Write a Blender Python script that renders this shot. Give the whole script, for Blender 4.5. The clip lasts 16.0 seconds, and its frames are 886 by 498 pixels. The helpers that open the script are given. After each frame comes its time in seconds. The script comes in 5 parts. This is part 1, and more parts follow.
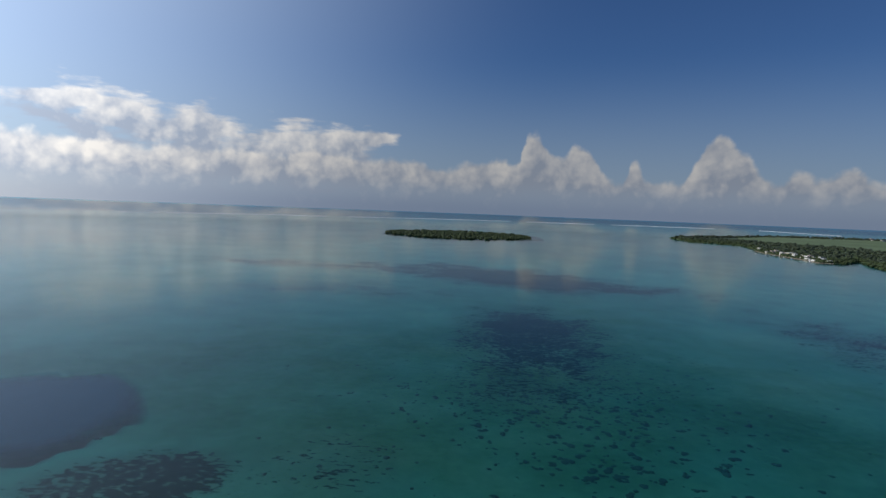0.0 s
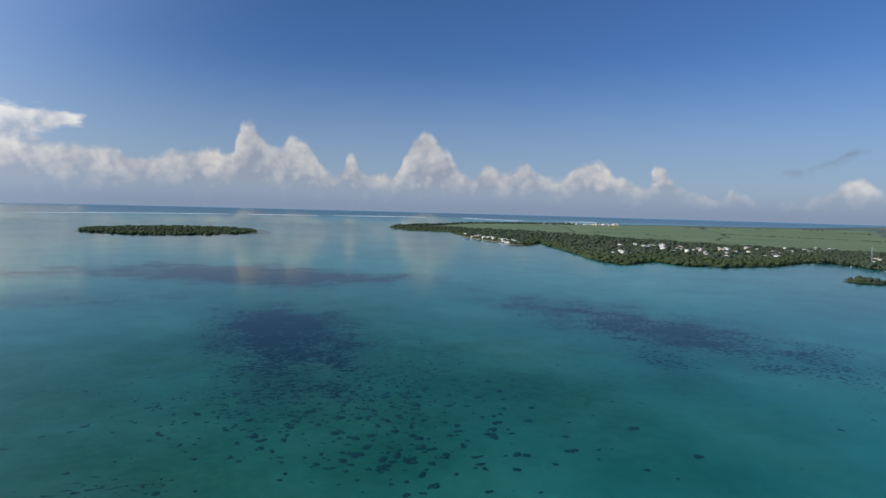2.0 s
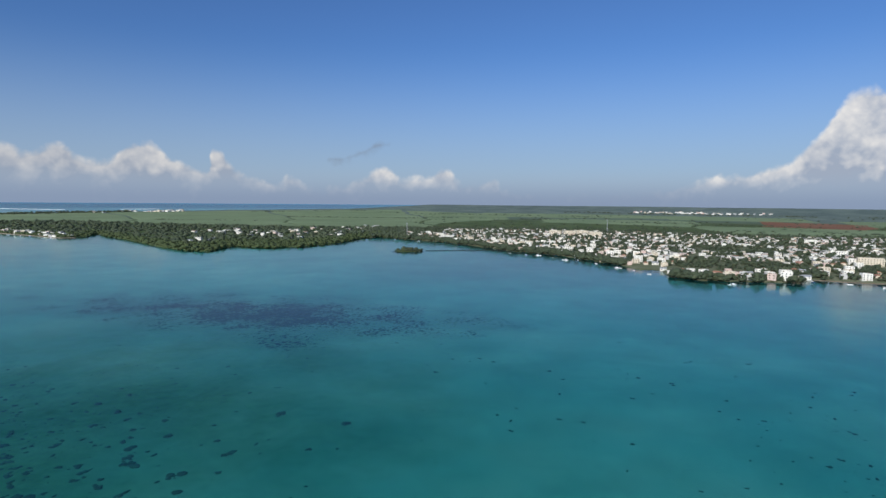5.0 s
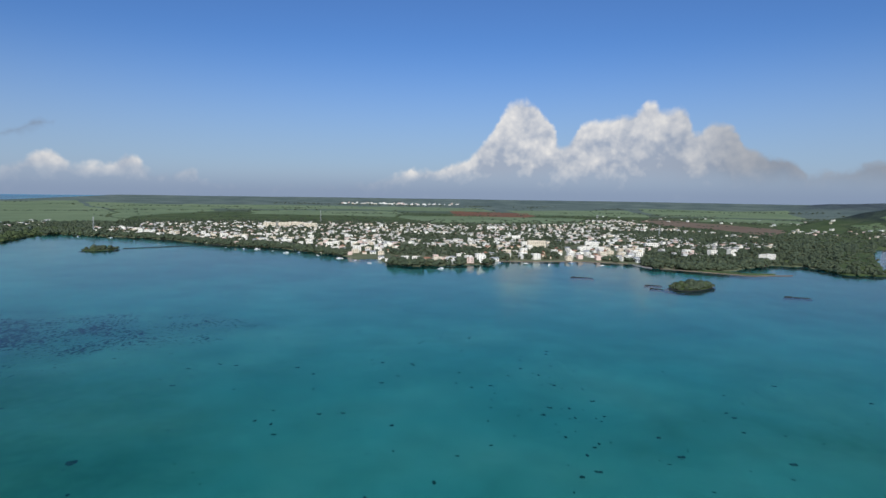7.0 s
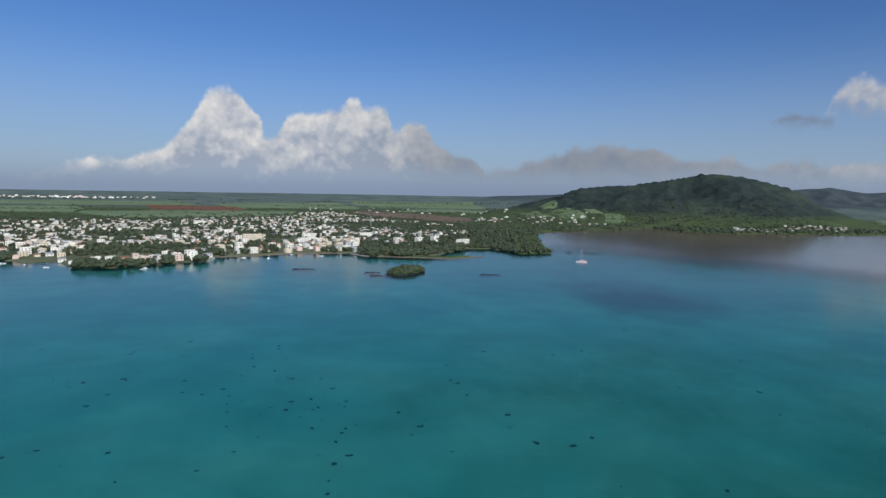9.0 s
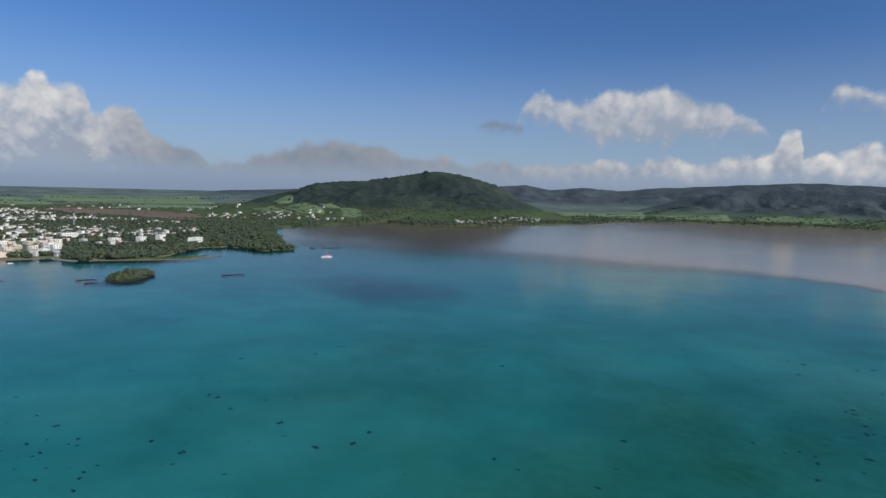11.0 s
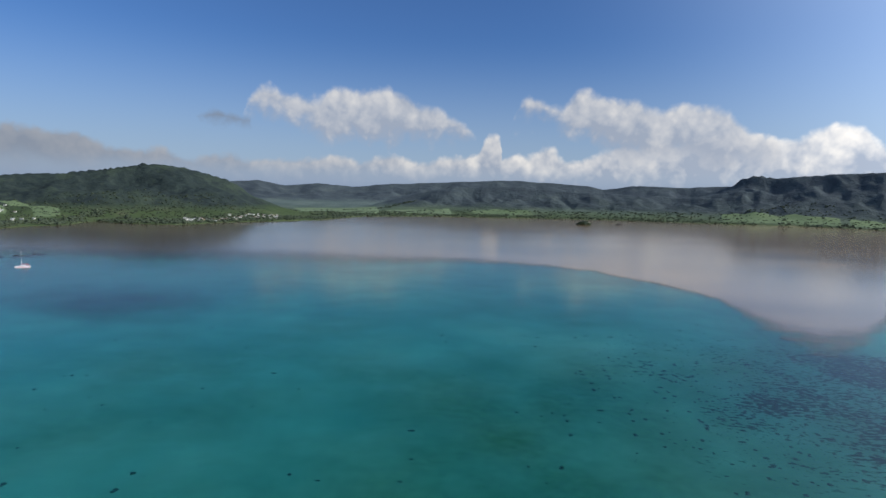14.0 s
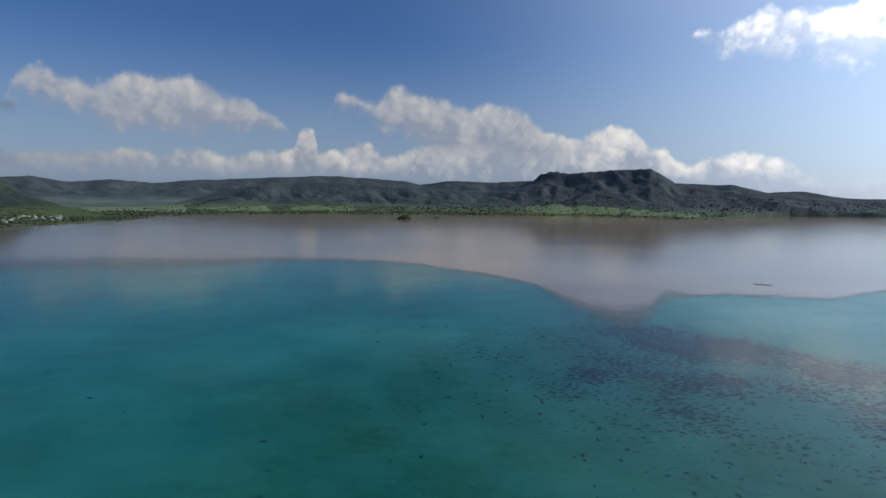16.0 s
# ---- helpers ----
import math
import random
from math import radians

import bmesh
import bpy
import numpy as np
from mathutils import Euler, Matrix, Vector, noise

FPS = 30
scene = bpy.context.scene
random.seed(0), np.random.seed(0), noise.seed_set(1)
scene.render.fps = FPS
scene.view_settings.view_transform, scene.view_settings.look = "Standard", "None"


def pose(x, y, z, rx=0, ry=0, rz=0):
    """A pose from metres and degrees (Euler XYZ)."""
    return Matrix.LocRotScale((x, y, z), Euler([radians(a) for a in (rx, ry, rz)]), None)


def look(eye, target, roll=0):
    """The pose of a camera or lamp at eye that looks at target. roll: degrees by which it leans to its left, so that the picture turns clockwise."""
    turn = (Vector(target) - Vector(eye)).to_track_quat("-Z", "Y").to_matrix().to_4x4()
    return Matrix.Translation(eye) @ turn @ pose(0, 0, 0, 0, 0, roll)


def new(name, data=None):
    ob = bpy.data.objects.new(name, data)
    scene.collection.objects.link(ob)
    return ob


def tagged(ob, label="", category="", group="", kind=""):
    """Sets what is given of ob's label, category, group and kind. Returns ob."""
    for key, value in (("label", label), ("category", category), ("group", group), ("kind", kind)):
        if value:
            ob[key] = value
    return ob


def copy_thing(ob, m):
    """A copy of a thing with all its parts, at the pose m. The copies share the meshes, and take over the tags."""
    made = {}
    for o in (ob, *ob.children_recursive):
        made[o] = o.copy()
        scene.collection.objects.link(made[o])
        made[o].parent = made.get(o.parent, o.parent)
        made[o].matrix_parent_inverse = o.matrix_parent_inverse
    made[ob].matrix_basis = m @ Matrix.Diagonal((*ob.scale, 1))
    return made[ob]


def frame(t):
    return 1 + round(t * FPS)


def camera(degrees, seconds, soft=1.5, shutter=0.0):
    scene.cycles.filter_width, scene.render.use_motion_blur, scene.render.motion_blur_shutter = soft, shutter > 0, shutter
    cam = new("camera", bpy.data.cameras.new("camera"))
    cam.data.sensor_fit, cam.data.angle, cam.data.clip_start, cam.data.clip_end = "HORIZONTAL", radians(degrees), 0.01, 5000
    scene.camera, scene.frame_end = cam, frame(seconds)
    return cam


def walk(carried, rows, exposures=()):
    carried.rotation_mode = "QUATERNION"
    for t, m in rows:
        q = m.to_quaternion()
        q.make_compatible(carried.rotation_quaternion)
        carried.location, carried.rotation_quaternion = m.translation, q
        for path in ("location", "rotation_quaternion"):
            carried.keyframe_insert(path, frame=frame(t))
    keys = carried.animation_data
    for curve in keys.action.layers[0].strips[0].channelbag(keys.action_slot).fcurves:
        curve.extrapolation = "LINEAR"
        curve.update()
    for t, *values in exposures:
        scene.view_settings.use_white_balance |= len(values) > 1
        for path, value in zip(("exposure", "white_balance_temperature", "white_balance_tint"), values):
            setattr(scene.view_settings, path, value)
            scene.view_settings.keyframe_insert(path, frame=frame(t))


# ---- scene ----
# A drone turns slowly round, about a hundred metres over a lagoon.
cam = camera(74.37, 16.0)
ROWS = [
    (0, 24.5, -46.6, 98.0, 4.02, -3.95, -2.22),
    (0.5, 19.1, -44.2, 97.9, -2.51, -4.01, -2.34),
    (1, 13.2, -41.8, 97.7, -9.47, -3.92, -2.2),
    (1.5, 7.5, -39.4, 97.9, -16.15, -3.89, -1.99),
    (2, 2.8, -37.7, 98.0, -22.9, -3.92, -1.52),
    (2.5, -1.3, -35.3, 98.1, -29.55, -3.96, -1.15),
    (3, -5.8, -32.1, 98.3, -36.38, -4.06, -0.94),
    (3.5, -9.6, -28.5, 98.5, -43.41, -4.19, -0.69),
    (4, -12.7, -24.4, 98.7, -50.22, -4.35, -0.41),
    (6.5, -21.9, 2.6, 99.6, -85.08, -5.06, -1.03),
    (7, -23.1, 6.3, 101.4, -92.09, -5.28, -0.85),
    (7.5, -22.8, 9.3, 102.7, -98.91, -5.54, -0.57),
    (8, -21.3, 11.5, 101.9, -106.04, -5.59, -0.73),
    (8.5, -19.6, 13.6, 100.4, -112.85, -5.56, -0.9),
    (9, -17.4, 16.0, 99.3, -119.9, -5.55, -0.98),
    (9.5, -14.8, 18.0, 99.4, -126.72, -5.76, -0.63),
    (10, -11.5, 20.1, 99.0, -134.03, -5.72, -0.89),
    (12.5, 8.5, 26.0, 101.5, -158.21, -5.57, -1.92),
    (13, 11.6, 25.9, 101.4, -162.51, -5.57, -2.07),
    (13.5, 14.4, 25.5, 101.1, -167.04, -5.51, -1.78),
    (14, 17.3, 25.6, 100.6, -171.33, -5.36, -1.47),
    (14.5, 20.3, 25.9, 100.4, -175.73, -5.36, -1.33),
    (15, 23.5, 26.1, 100.8, -180.1, -5.47, -1.16),
    (15.5, 26.9, 26.4, 101.4, -184.65, -5.53, -1.4),
    (16, 30.1, 26.5, 101.5, -189.01, -5.46, -0.92),
]
walk(cam, [(t, pose(x, y, z, 90 + pitch, roll, yaw)) for t, x, y, z, yaw, pitch, roll in ROWS], [(0.0, -0.74), (1.5, -0.26), (4.0, -0.06), (7.0, -0.06), (10.0, -0.22), (13.0, 0.02), (14.5, -0.02), (16.0, -0.40)])

# ---- world, sun ----
SUN_AZ, SUN_EL, GLOW = 86.0, 28.0, 22.0            # degrees anticlockwise from +y, and above the horizon
world = bpy.data.worlds.new("world")
scene.world = world
world.use_nodes = True
SKY = world.node_tree
SUN_WAY = Vector((-math.sin(radians(SUN_AZ)) * math.cos(radians(SUN_EL)), math.cos(radians(SUN_AZ)) * math.cos(radians(SUN_EL)), math.sin(radians(SUN_EL))))


def put(socket, value):
    if isinstance(value, bpy.types.NodeSocket):
        SKY.links.new(value, socket)
    else:
        socket.default_value = value


def sums(op, x, y=0.0, z=0.0, clamp=False):
    node = SKY.nodes.new("ShaderNodeMath")
    node.operation, node.use_clamp = op, clamp
    put(node.inputs[0], x), put(node.inputs[1], y), put(node.inputs[2], z)
    return node.outputs[0]


def vectors(op, x, y=(0, 0, 0), out="Vector"):
    node = SKY.nodes.new("ShaderNodeVectorMath")
    node.operation = op
    put(node.inputs[0], x), put(node.inputs[1], y)
    return node.outputs[out]


def blend(fac, x, y, kind="MIX"):
    node = SKY.nodes.new("ShaderNodeMix")
    node.data_type, node.blend_type, node.clamp_factor = "RGBA", kind, False
    put(node.inputs[0], fac), put(node.inputs[6], x), put(node.inputs[7], y)
    return node.outputs[2]


def ease(value, a, b, c=0.0, d=1.0):
    node = SKY.nodes.new("ShaderNodeMapRange")
    node.interpolation_type = "SMOOTHSTEP"
    for key, v in zip(("Value", "From Min", "From Max", "To Min", "To Max"), (value, a, b, c, d)):
        put(node.inputs[key], v)
    return node.outputs[0]


def billows(at, scale, detail, rough=0.55):
    node = SKY.nodes.new("ShaderNodeTexNoise")
    put(node.inputs["Vector"], at), put(node.inputs["Scale"], scale), put(node.inputs["Detail"], detail), put(node.inputs["Roughness"], rough)
    return node.outputs["Fac"]


def outline(azimuth, points, ends=0.0):
    """Elevation in degrees by azimuth, along a line of points; ends outside it."""
    line = sorted(points)
    a, b = line[0][0] - 0.6, line[-1][0] + 0.6
    node = SKY.nodes.new("ShaderNodeMapRange")
    for key, v in zip(("Value", "From Min", "From Max"), (azimuth, a, b)):
        put(node.inputs[key], v)
    curve = SKY.nodes.new("ShaderNodeFloatCurve")
    SKY.links.new(node.outputs[0], curve.inputs["Value"])
    table = curve.mapping.curves[0]
    table.points[0].location, table.points[1].location = (0.0, ends / 20), (1.0, ends / 20)
    for az, el in line:
        table.points.new((az - a) / (b - a), el / 20)
    for p in table.points:
        p.handle_type = "AUTO_CLAMPED"
    curve.mapping.update()
    return sums("MULTIPLY", curve.outputs[0], 20.0)


# Tops of the low clouds, by azimuth and elevation: over the sea, over the plain, over the hills; and the cloud decks that hang higher.
OVER_SEA = [(46, 5.2), (40, 5.4), (33, 5.0), (27, 5.2), (21, 5.0), (16, 5.4), (12, 5.0), (7.3, 5.2), (4, 4.6), (0.7, 5.2), (-1.5, 5.3), (-2.6, 4.9), (-3.5, 6.8), (-4.4, 7.8), (-5.4, 7.3), (-6.4, 6.1), (-7.2, 5.9),
            (-8.4, 6.7), (-9.8, 6.3), (-11.2, 4.4), (-12.8, 3.6), (-13.9, 5.6), (-15, 4.2), (-17.6, 3.6), (-18.6, 4.8), (-19.4, 6.3), (-20.2, 7.7), (-20.9, 8.2), (-21.6, 7.8), (-22.4, 6.9), (-23.4, 6.0), (-24.6, 4.4), (-25.6, 4.0), (-27, 4.7), (-28.6, 4.2), (-30.8, 5.0), (-32.5, 3.9), (-34.3, 3.6), (-36.6, 5.4)]
PAST_SEA = [(-36.7, 5.4), (-37.2, 5.4), (-38.6, 4.3), (-40.8, 3.2), (-41.9, 3.0), (-42.9, 4.9), (-44, 4.0), (-46, 2.4), (-48, 1.8), (-49.3, 2.7), (-51.2, 1.6), (-53.6, 1.5), (-56, 2.7), (-58.3, 3.6), (-60, 2.6), (-62.5, 2.7), (-63.8, 3.6), (-65.3, 2.7), (-67, 2.2), (-68.7, 2.7), (-70, 1.6), (-74, 0.9)]
OVER_PLAIN = [(-74.1, 0.9), (-84, 1.6), (-88, 2.6), (-92.5, 3.3), (-95, 4.6), (-96.5, 6.2), (-97.8, 8.2), (-98.8, 9.3), (-100.2, 9.5), (-101.4, 8.7), (-102.5, 7.0), (-103.4, 5.6), (-104.4, 6.2), (-105.6, 7.6), (-108, 7.7), (-110, 8.4), (-111.2, 9.0), (-112.5, 8.0), (-113.8, 8.5), (-115.2, 6.4), (-117, 7.3), (-118.5, 6.0), (-119.5, 4.7), (-122, 4.2), (-124, 2.6)]
OVER_HILLS = [(-124.1, 2.6), (-126, 2.9), (-129, 3.7), (-131, 4.4), (-134, 5.0), (-137, 4.7), (-139, 5.0), (-141, 4.2), (-144, 3.8), (-146, 4.0), (-148, 3.3), (-151, 4.2), (-153, 3.4), (-156, 3.4), (-160, 3.8), (-163, 3.5), (-166, 4.2), (-169, 3.5), (-172, 4.1), (-174.5, 4.2), (-175.8, 6.3), (-177, 4.1)]
PAST_HILLS = [(-177.1, 4.1), (-179, 4.2), (-181, 5.1), (-184, 4.1), (-187, 5.2), (-190, 5.5), (-198.4, 6.4), (-201, 5.9), (-205.7, 6.7), (-207.5, 5.6), (-209.8, 4.4), (-211.5, 3.1), (-213, 4.0), (-216.7, 4.4), (-219, 3.7), (-221, 2.6), (-223, 1.9), (-226, 2.3), (-232, 2.1)]
DECK_TOP = [(-152.6, 7.0), (-154.8, 9.6), (-157, 9.0), (-159, 8.7), (-161.3, 10.1), (-163, 9.6), (-166.5, 10.0), (-168.5, 8.9), (-170.5, 8.4), (-173.6, 6.4), (-176, 5.0), (-177.6, 7.2), (-179.6, 9.5), (-182, 8.5), (-184.4, 10.1), (-187, 9.3), (-189, 9.0), (-191.5, 8.2), (-194, 8.6), (-196, 8.5), (-198.6, 6.4), (-201, 5)]
DECK_FOOT = [(-152.6, 7.0), (-157, 5.6), (-163, 4.2), (-173.6, 5.0), (-176, 8.0), (-177.6, 7.2), (-181, 6.6), (-184, 5.2), (-187, 3.4), (-194, 2.6), (-201, 2.4)]
SHEET_TOP = [(46, 6.8), (42.5, 7.2), (39.6, 8.4), (37.4, 9.0), (35.2, 9.3), (33, 8.9), (30, 8.4), (27, 8.2), (24, 7.6), (21.5, 7.5), (18, 7.2), (15, 7.0), (12.4, 7.2), (10.4, 7.3), (9.4, 6.6), (8.4, 5.6)]
SHEET_FOOT = [(46, 6.4), (42.5, 6.4), (39.6, 6.2), (36, 4.6), (32, 3.2), (26, 2.6), (20, 2.4), (14, 2.6), (11, 3.6), (9.4, 5.4), (8.4, 5.8)]
HIGH_TOP = [(-209.6, 12.6), (-211.9, 14.4), (-214, 14.8), (-216, 15.5), (-218.5, 15.6), (-221, 15.2), (-226, 15.8), (-236, 16.5)]
HIGH_FOOT = [(-209.6, 13.4), (-212, 12.8), (-215, 12.2), (-219, 11.2), (-222, 10.4), (-228, 10.8), (-236, 11.0)]
SHRED_TOP = [(-52.6, 3.7), (-54, 4.1), (-56, 4.7), (-57.6, 5.3), (-59, 5.4), (-148.6, 6.3), (-150, 6.9), (-152.6, 6.5), (-153.4, 6.2)]
SHRED_FOOT = [(-52.6, 3.9), (-54, 3.65), (-56, 4.05), (-57.6, 4.75), (-59, 5.5), (-60.5, 12.0), (-147.4, 12.0), (-148.6, 6.4), (-150, 5.8), (-152.6, 5.9), (-153.4, 6.3)]

view = SKY.nodes.new("ShaderNodeTexCoord").outputs["Generated"]
stir = SKY.nodes.new("ShaderNodeTexNoise")
put(stir.inputs["Vector"], view), put(stir.inputs["Scale"], 26.0), put(stir.inputs["Detail"], 3.0), put(stir.inputs["Roughness"], 0.45)
bent = vectors("ADD", view, vectors("MULTIPLY", vectors("SUBTRACT", stir.outputs["Color"], (0.5, 0.5, 0.5)), (0.022, 0.022, 0.015)))
split = SKY.nodes.new("ShaderNodeSeparateXYZ")
SKY.links.new(bent, split.inputs[0])
bx, by, bz = split.outputs
around = sums("MULTIPLY", sums("ARCTAN2", sums("MULTIPLY", bx, -1.0), by), 57.29578)
around = sums("SUBTRACT", sums("WRAP", around, 110.0, -250.0), 0.0)
rise = sums("MULTIPLY", sums("ARCSINE", bz), 57.29578)
level = SKY.nodes.new("ShaderNodeSeparateXYZ")
SKY.links.new(view, level.inputs[0])
true_rise = sums("MULTIPLY", sums("ARCSINE", level.outputs["Z"]), 57.29578)

# Billows, and the same a little towards the sun: what rises from one to the other is lit.
def heads(at, scale):
    """Round cauliflower heads."""
    node = SKY.nodes.new("ShaderNodeTexVoronoi")
    node.feature = "SMOOTH_F1"
    put(node.inputs["Vector"], at), put(node.inputs["Scale"], scale), put(node.inputs["Smoothness"], 0.35), put(node.inputs["Detail"], 2.0), put(node.inputs["Roughness"], 0.5)
    return sums("SUBTRACT", 1.0, node.outputs["Distance"])


def puffs(at):
    big = sums("ADD", sums("MULTIPLY", heads(at, 15.0), 0.50), sums("MULTIPLY", heads(at, 36.0), 0.32))
    return sums("ADD", big, sums("ADD", sums("MULTIPLY", heads(at, 90.0), 0.12), sums("MULTIPLY", billows(at, 130.0, 3.0, 0.5), 0.07)))


shifted = vectors("ADD", view, vectors("MULTIPLY", vectors("SUBTRACT", stir.outputs["Color"], (0.5, 0.5, 0.5)), (0.014, 0.014, 0.010)))
lumps = puffs(shifted)
lumps_sunward = puffs(vectors("ADD", shifted, tuple(SUN_WAY * 0.012)))
broad = billows(view, 17.0, 3.0)
broad_sunward = billows(vectors("ADD", view, tuple(SUN_WAY * 0.030)), 17.0, 3.0)
relief_light = sums("ADD", sums("MULTIPLY", sums("SUBTRACT", lumps, lumps_sunward), 1.2), sums("MULTIPLY", sums("SUBTRACT", broad, broad_sunward), 1.4))
relief_light = sums("ADD", relief_light, sums("MULTIPLY", sums("SUBTRACT", lumps, 0.54), 1.0))
torn = sums("ADD", sums("MULTIPLY", sums("SUBTRACT", lumps, 0.42), 1.7), sums("MULTIPLY", sums("SUBTRACT", broad, 0.5), 1.0))


def deck(top, foot, soft=0.34, fray=1.0):
    """How thick the cloud stands between its top and its foot, from 0 to 1, and how far below its top."""
    below = sums("SUBTRACT", top, rise)
    inside = below if foot is None else sums("ADD", sums("MINIMUM", below, sums("MULTIPLY", sums("SUBTRACT", rise, foot), 0.45)), 0.42)
    return ease(sums("ADD", inside, streaks if fray is None else sums("MULTIPLY", torn, fray)), -0.10, soft), below


def highest(*lines):
    tops = [outline(around, p) for p in lines]
    while len(tops) > 1:
        tops.append(sums("MAXIMUM", tops.pop(0), tops.pop(0)))
    return tops[0]


sky = SKY.nodes.new("ShaderNodeTexSky")
sky.sky_type, sky.sun_disc = "NISHITA", False
sky.sun_elevation, sky.sun_rotation = radians(SUN_EL), radians(-SUN_AZ)
sky.altitude, sky.air_density, sky.dust_density, sky.ozone_density = 100.0, 1.0, 0.4, 4.0
colour = blend(1.0, sky.outputs[0], (0.62, 0.87, 1.25, 1.0), "MULTIPLY")
# Moist air whitens the sky evenly all round, low over the horizon, and glows round the sun.
MOIST, LOW_AIR, SUNNY_AIR = (4.3, 5.4, 7.1, 1.0), (3.1, 4.05, 5.9, 1.0), (5.6, 5.7, 5.7, 1.0)
colour = blend(ease(true_rise, -1.0, 15.0, 0.80, 0.0), colour, MOIST)
near_sun = sums("MAXIMUM", vectors("DOT_PRODUCT", view, tuple(SUN_WAY), "Value"), 0.0)
glow = sums("POWER", near_sun, 2.6)
colour = blend(glow, colour, (GLOW * 0.86, GLOW, GLOW * 1.12, 1.0), "ADD")
white = sums("ADD", sums("MULTIPLY", sums("POWER", near_sun, 3.0), 4.0), 1.02)
streaks = sums("MULTIPLY", sums("SUBTRACT", billows(vectors("MULTIPLY", view, (1.0, 1.0, 3.6)), 15.0, 6.0, 0.5), 0.5), 7.0)
# How much sun the low clouds get, by azimuth: those over the hill stand in the shade of others.
LIT_BANK = [(46, 1.0), (14, 0.9), (0, 0.78), (-30, 0.78), (-50, 0.92), (-70, 1.0), (-104, 1.04), (-114, 0.85), (-121, 0.30), (-134, 0.22), (-146, 0.34), (-158, 0.60), (-174, 0.85), (-190, 1.0), (-234, 1.05)]
bank_light = outline(around, LIT_BANK, 1.0)
for top, foot, soft, fray, cover, sunny, gain in ((highest(SHEET_TOP), outline(around, SHEET_FOOT, 19.0), 1.5, None, 0.88, 1.0, 1.05), (highest(SHRED_TOP), outline(around, SHRED_FOOT, 19.0), 0.8, 0.6, 0.92, 0.05, 0.56), (highest(OVER_SEA, PAST_SEA, OVER_PLAIN, OVER_HILLS, PAST_HILLS), None, 0.70, 0.8, 0.94, bank_light, sums("ADD", sums("MULTIPLY", bank_light, 0.42), 0.58)),
                                     (highest(DECK_TOP), outline(around, DECK_FOOT, 19.0), 1.0, 0.9, 0.95, 0.62, 0.96), (highest(HIGH_TOP), outline(around, HIGH_FOOT, 19.0), 0.9, 0.9, 0.98, 1.0, 1.3)):
    mask, below = deck(top, foot, soft, fray)
    lit = sums("ADD", sums("MULTIPLY", relief_light, 0.75), ease(sums("DIVIDE", below, sums("MAXIMUM", top if foot is None else sums("SUBTRACT", top, foot), 1.5)), 0.0, 0.95, 0.94, 0.16), clamp=True)
    lit = sums("MULTIPLY", lit, sunny)
    body = blend(lit, (4.3, 4.95, 6.2, 1.0), (10.8, 10.4, 9.9, 1.0))
    body = blend(1.0, body, sums("MULTIPLY", white, gain), "MULTIPLY")
    thick = sums("MULTIPLY", mask, cover)
    if foot is None:
        thick = sums("MULTIPLY", thick, ease(sums("ADD", rise, sums("MULTIPLY", torn, 0.6)), 0.2, 2.6, 0.45, 1.0))
    colour = blend(thick, colour, body)
# Haze veils the foot of the low clouds: dull and blue away from the sun, bright and white towards it.
sunward = sums("POWER", near_sun, 3.0)
air = blend(ease(true_rise, 0.0, 2.8), LOW_AIR, MOIST)
air = blend(sums("MULTIPLY", sunward, 2.6, clamp=True), air, SUNNY_AIR)
air = blend(1.0, air, sums("ADD", sums("MULTIPLY", sunward, 5.0), 0.95), "MULTIPLY")
colour = blend(ease(true_rise, -0.3, 3.4, 0.82, 0.0), colour, air)
ground_glow = SKY.nodes["Background"]
ground_glow.inputs["Strength"].default_value = 0.082
SKY.links.new(colour, ground_glow.inputs["Color"])
sun = bpy.data.lights.new("sun", "SUN")
sun.energy, sun.angle, sun.color = 3.6, radians(0.55), (1.0, 0.94, 0.85)
a, e = radians(SUN_AZ), radians(SUN_EL)
new("sun", sun).matrix_world = look((-math.sin(a) * math.cos(e) * 900, math.cos(a) * math.cos(e) * 900, math.sin(e) * 900), (0, 0, 0))

# ---- helpers for this scene ----
RNG = np.random.default_rng(7)
LATTICE = RNG.random((64, 64, 64)).astype(np.float32)


def vnoise(x, y, z):
    """Smooth value noise from 0 to 1 on arrays."""
    i, j, k = np.floor(x).astype(int), np.floor(y).astype(int), np.floor(z).astype(int)
    u, v, w = x - i, y - j, z - k
    u, v, w = u * u * (3 - 2 * u), v * v * (3 - 2 * v), w * w * (3 - 2 * w)
    out = 0
    for di in (0, 1):
        for dj in (0, 1):
            for dk in (0, 1):
                out = out + LATTICE[(i + di) % 64, (j + dj) % 64, (k + dk) % 64] * (u if di else 1 - u) * (v if dj else 1 - v) * (w if dk else 1 - w)
    return out


def fbm(x, y, z, octaves=4, gain=0.5):
    total, amount, norm = 0, 1.0, 0.0
    for o in range(octaves):
        total = total + amount * vnoise(x * 2 ** o + 17.3 * o, y * 2 ** o + 5.1 * o, z * 2 ** o + 31.7 * o)
        norm += amount
        amount *= gain
    return total / norm


def polar(az, r):
    """Plan place of an azimuth (degrees anticlockwise from +y) and a distance."""
    q = np.radians(az)
    return -np.sin(q) * r, np.cos(q) * r


def sheet_z(r):
    """The height of the sea's sheet: flat, and lifted towards the rim, where it stands for the far horizon."""
    return 60.0 * np.clip((np.asarray(r, float) - 3000) / 1900, 0, None) ** 2


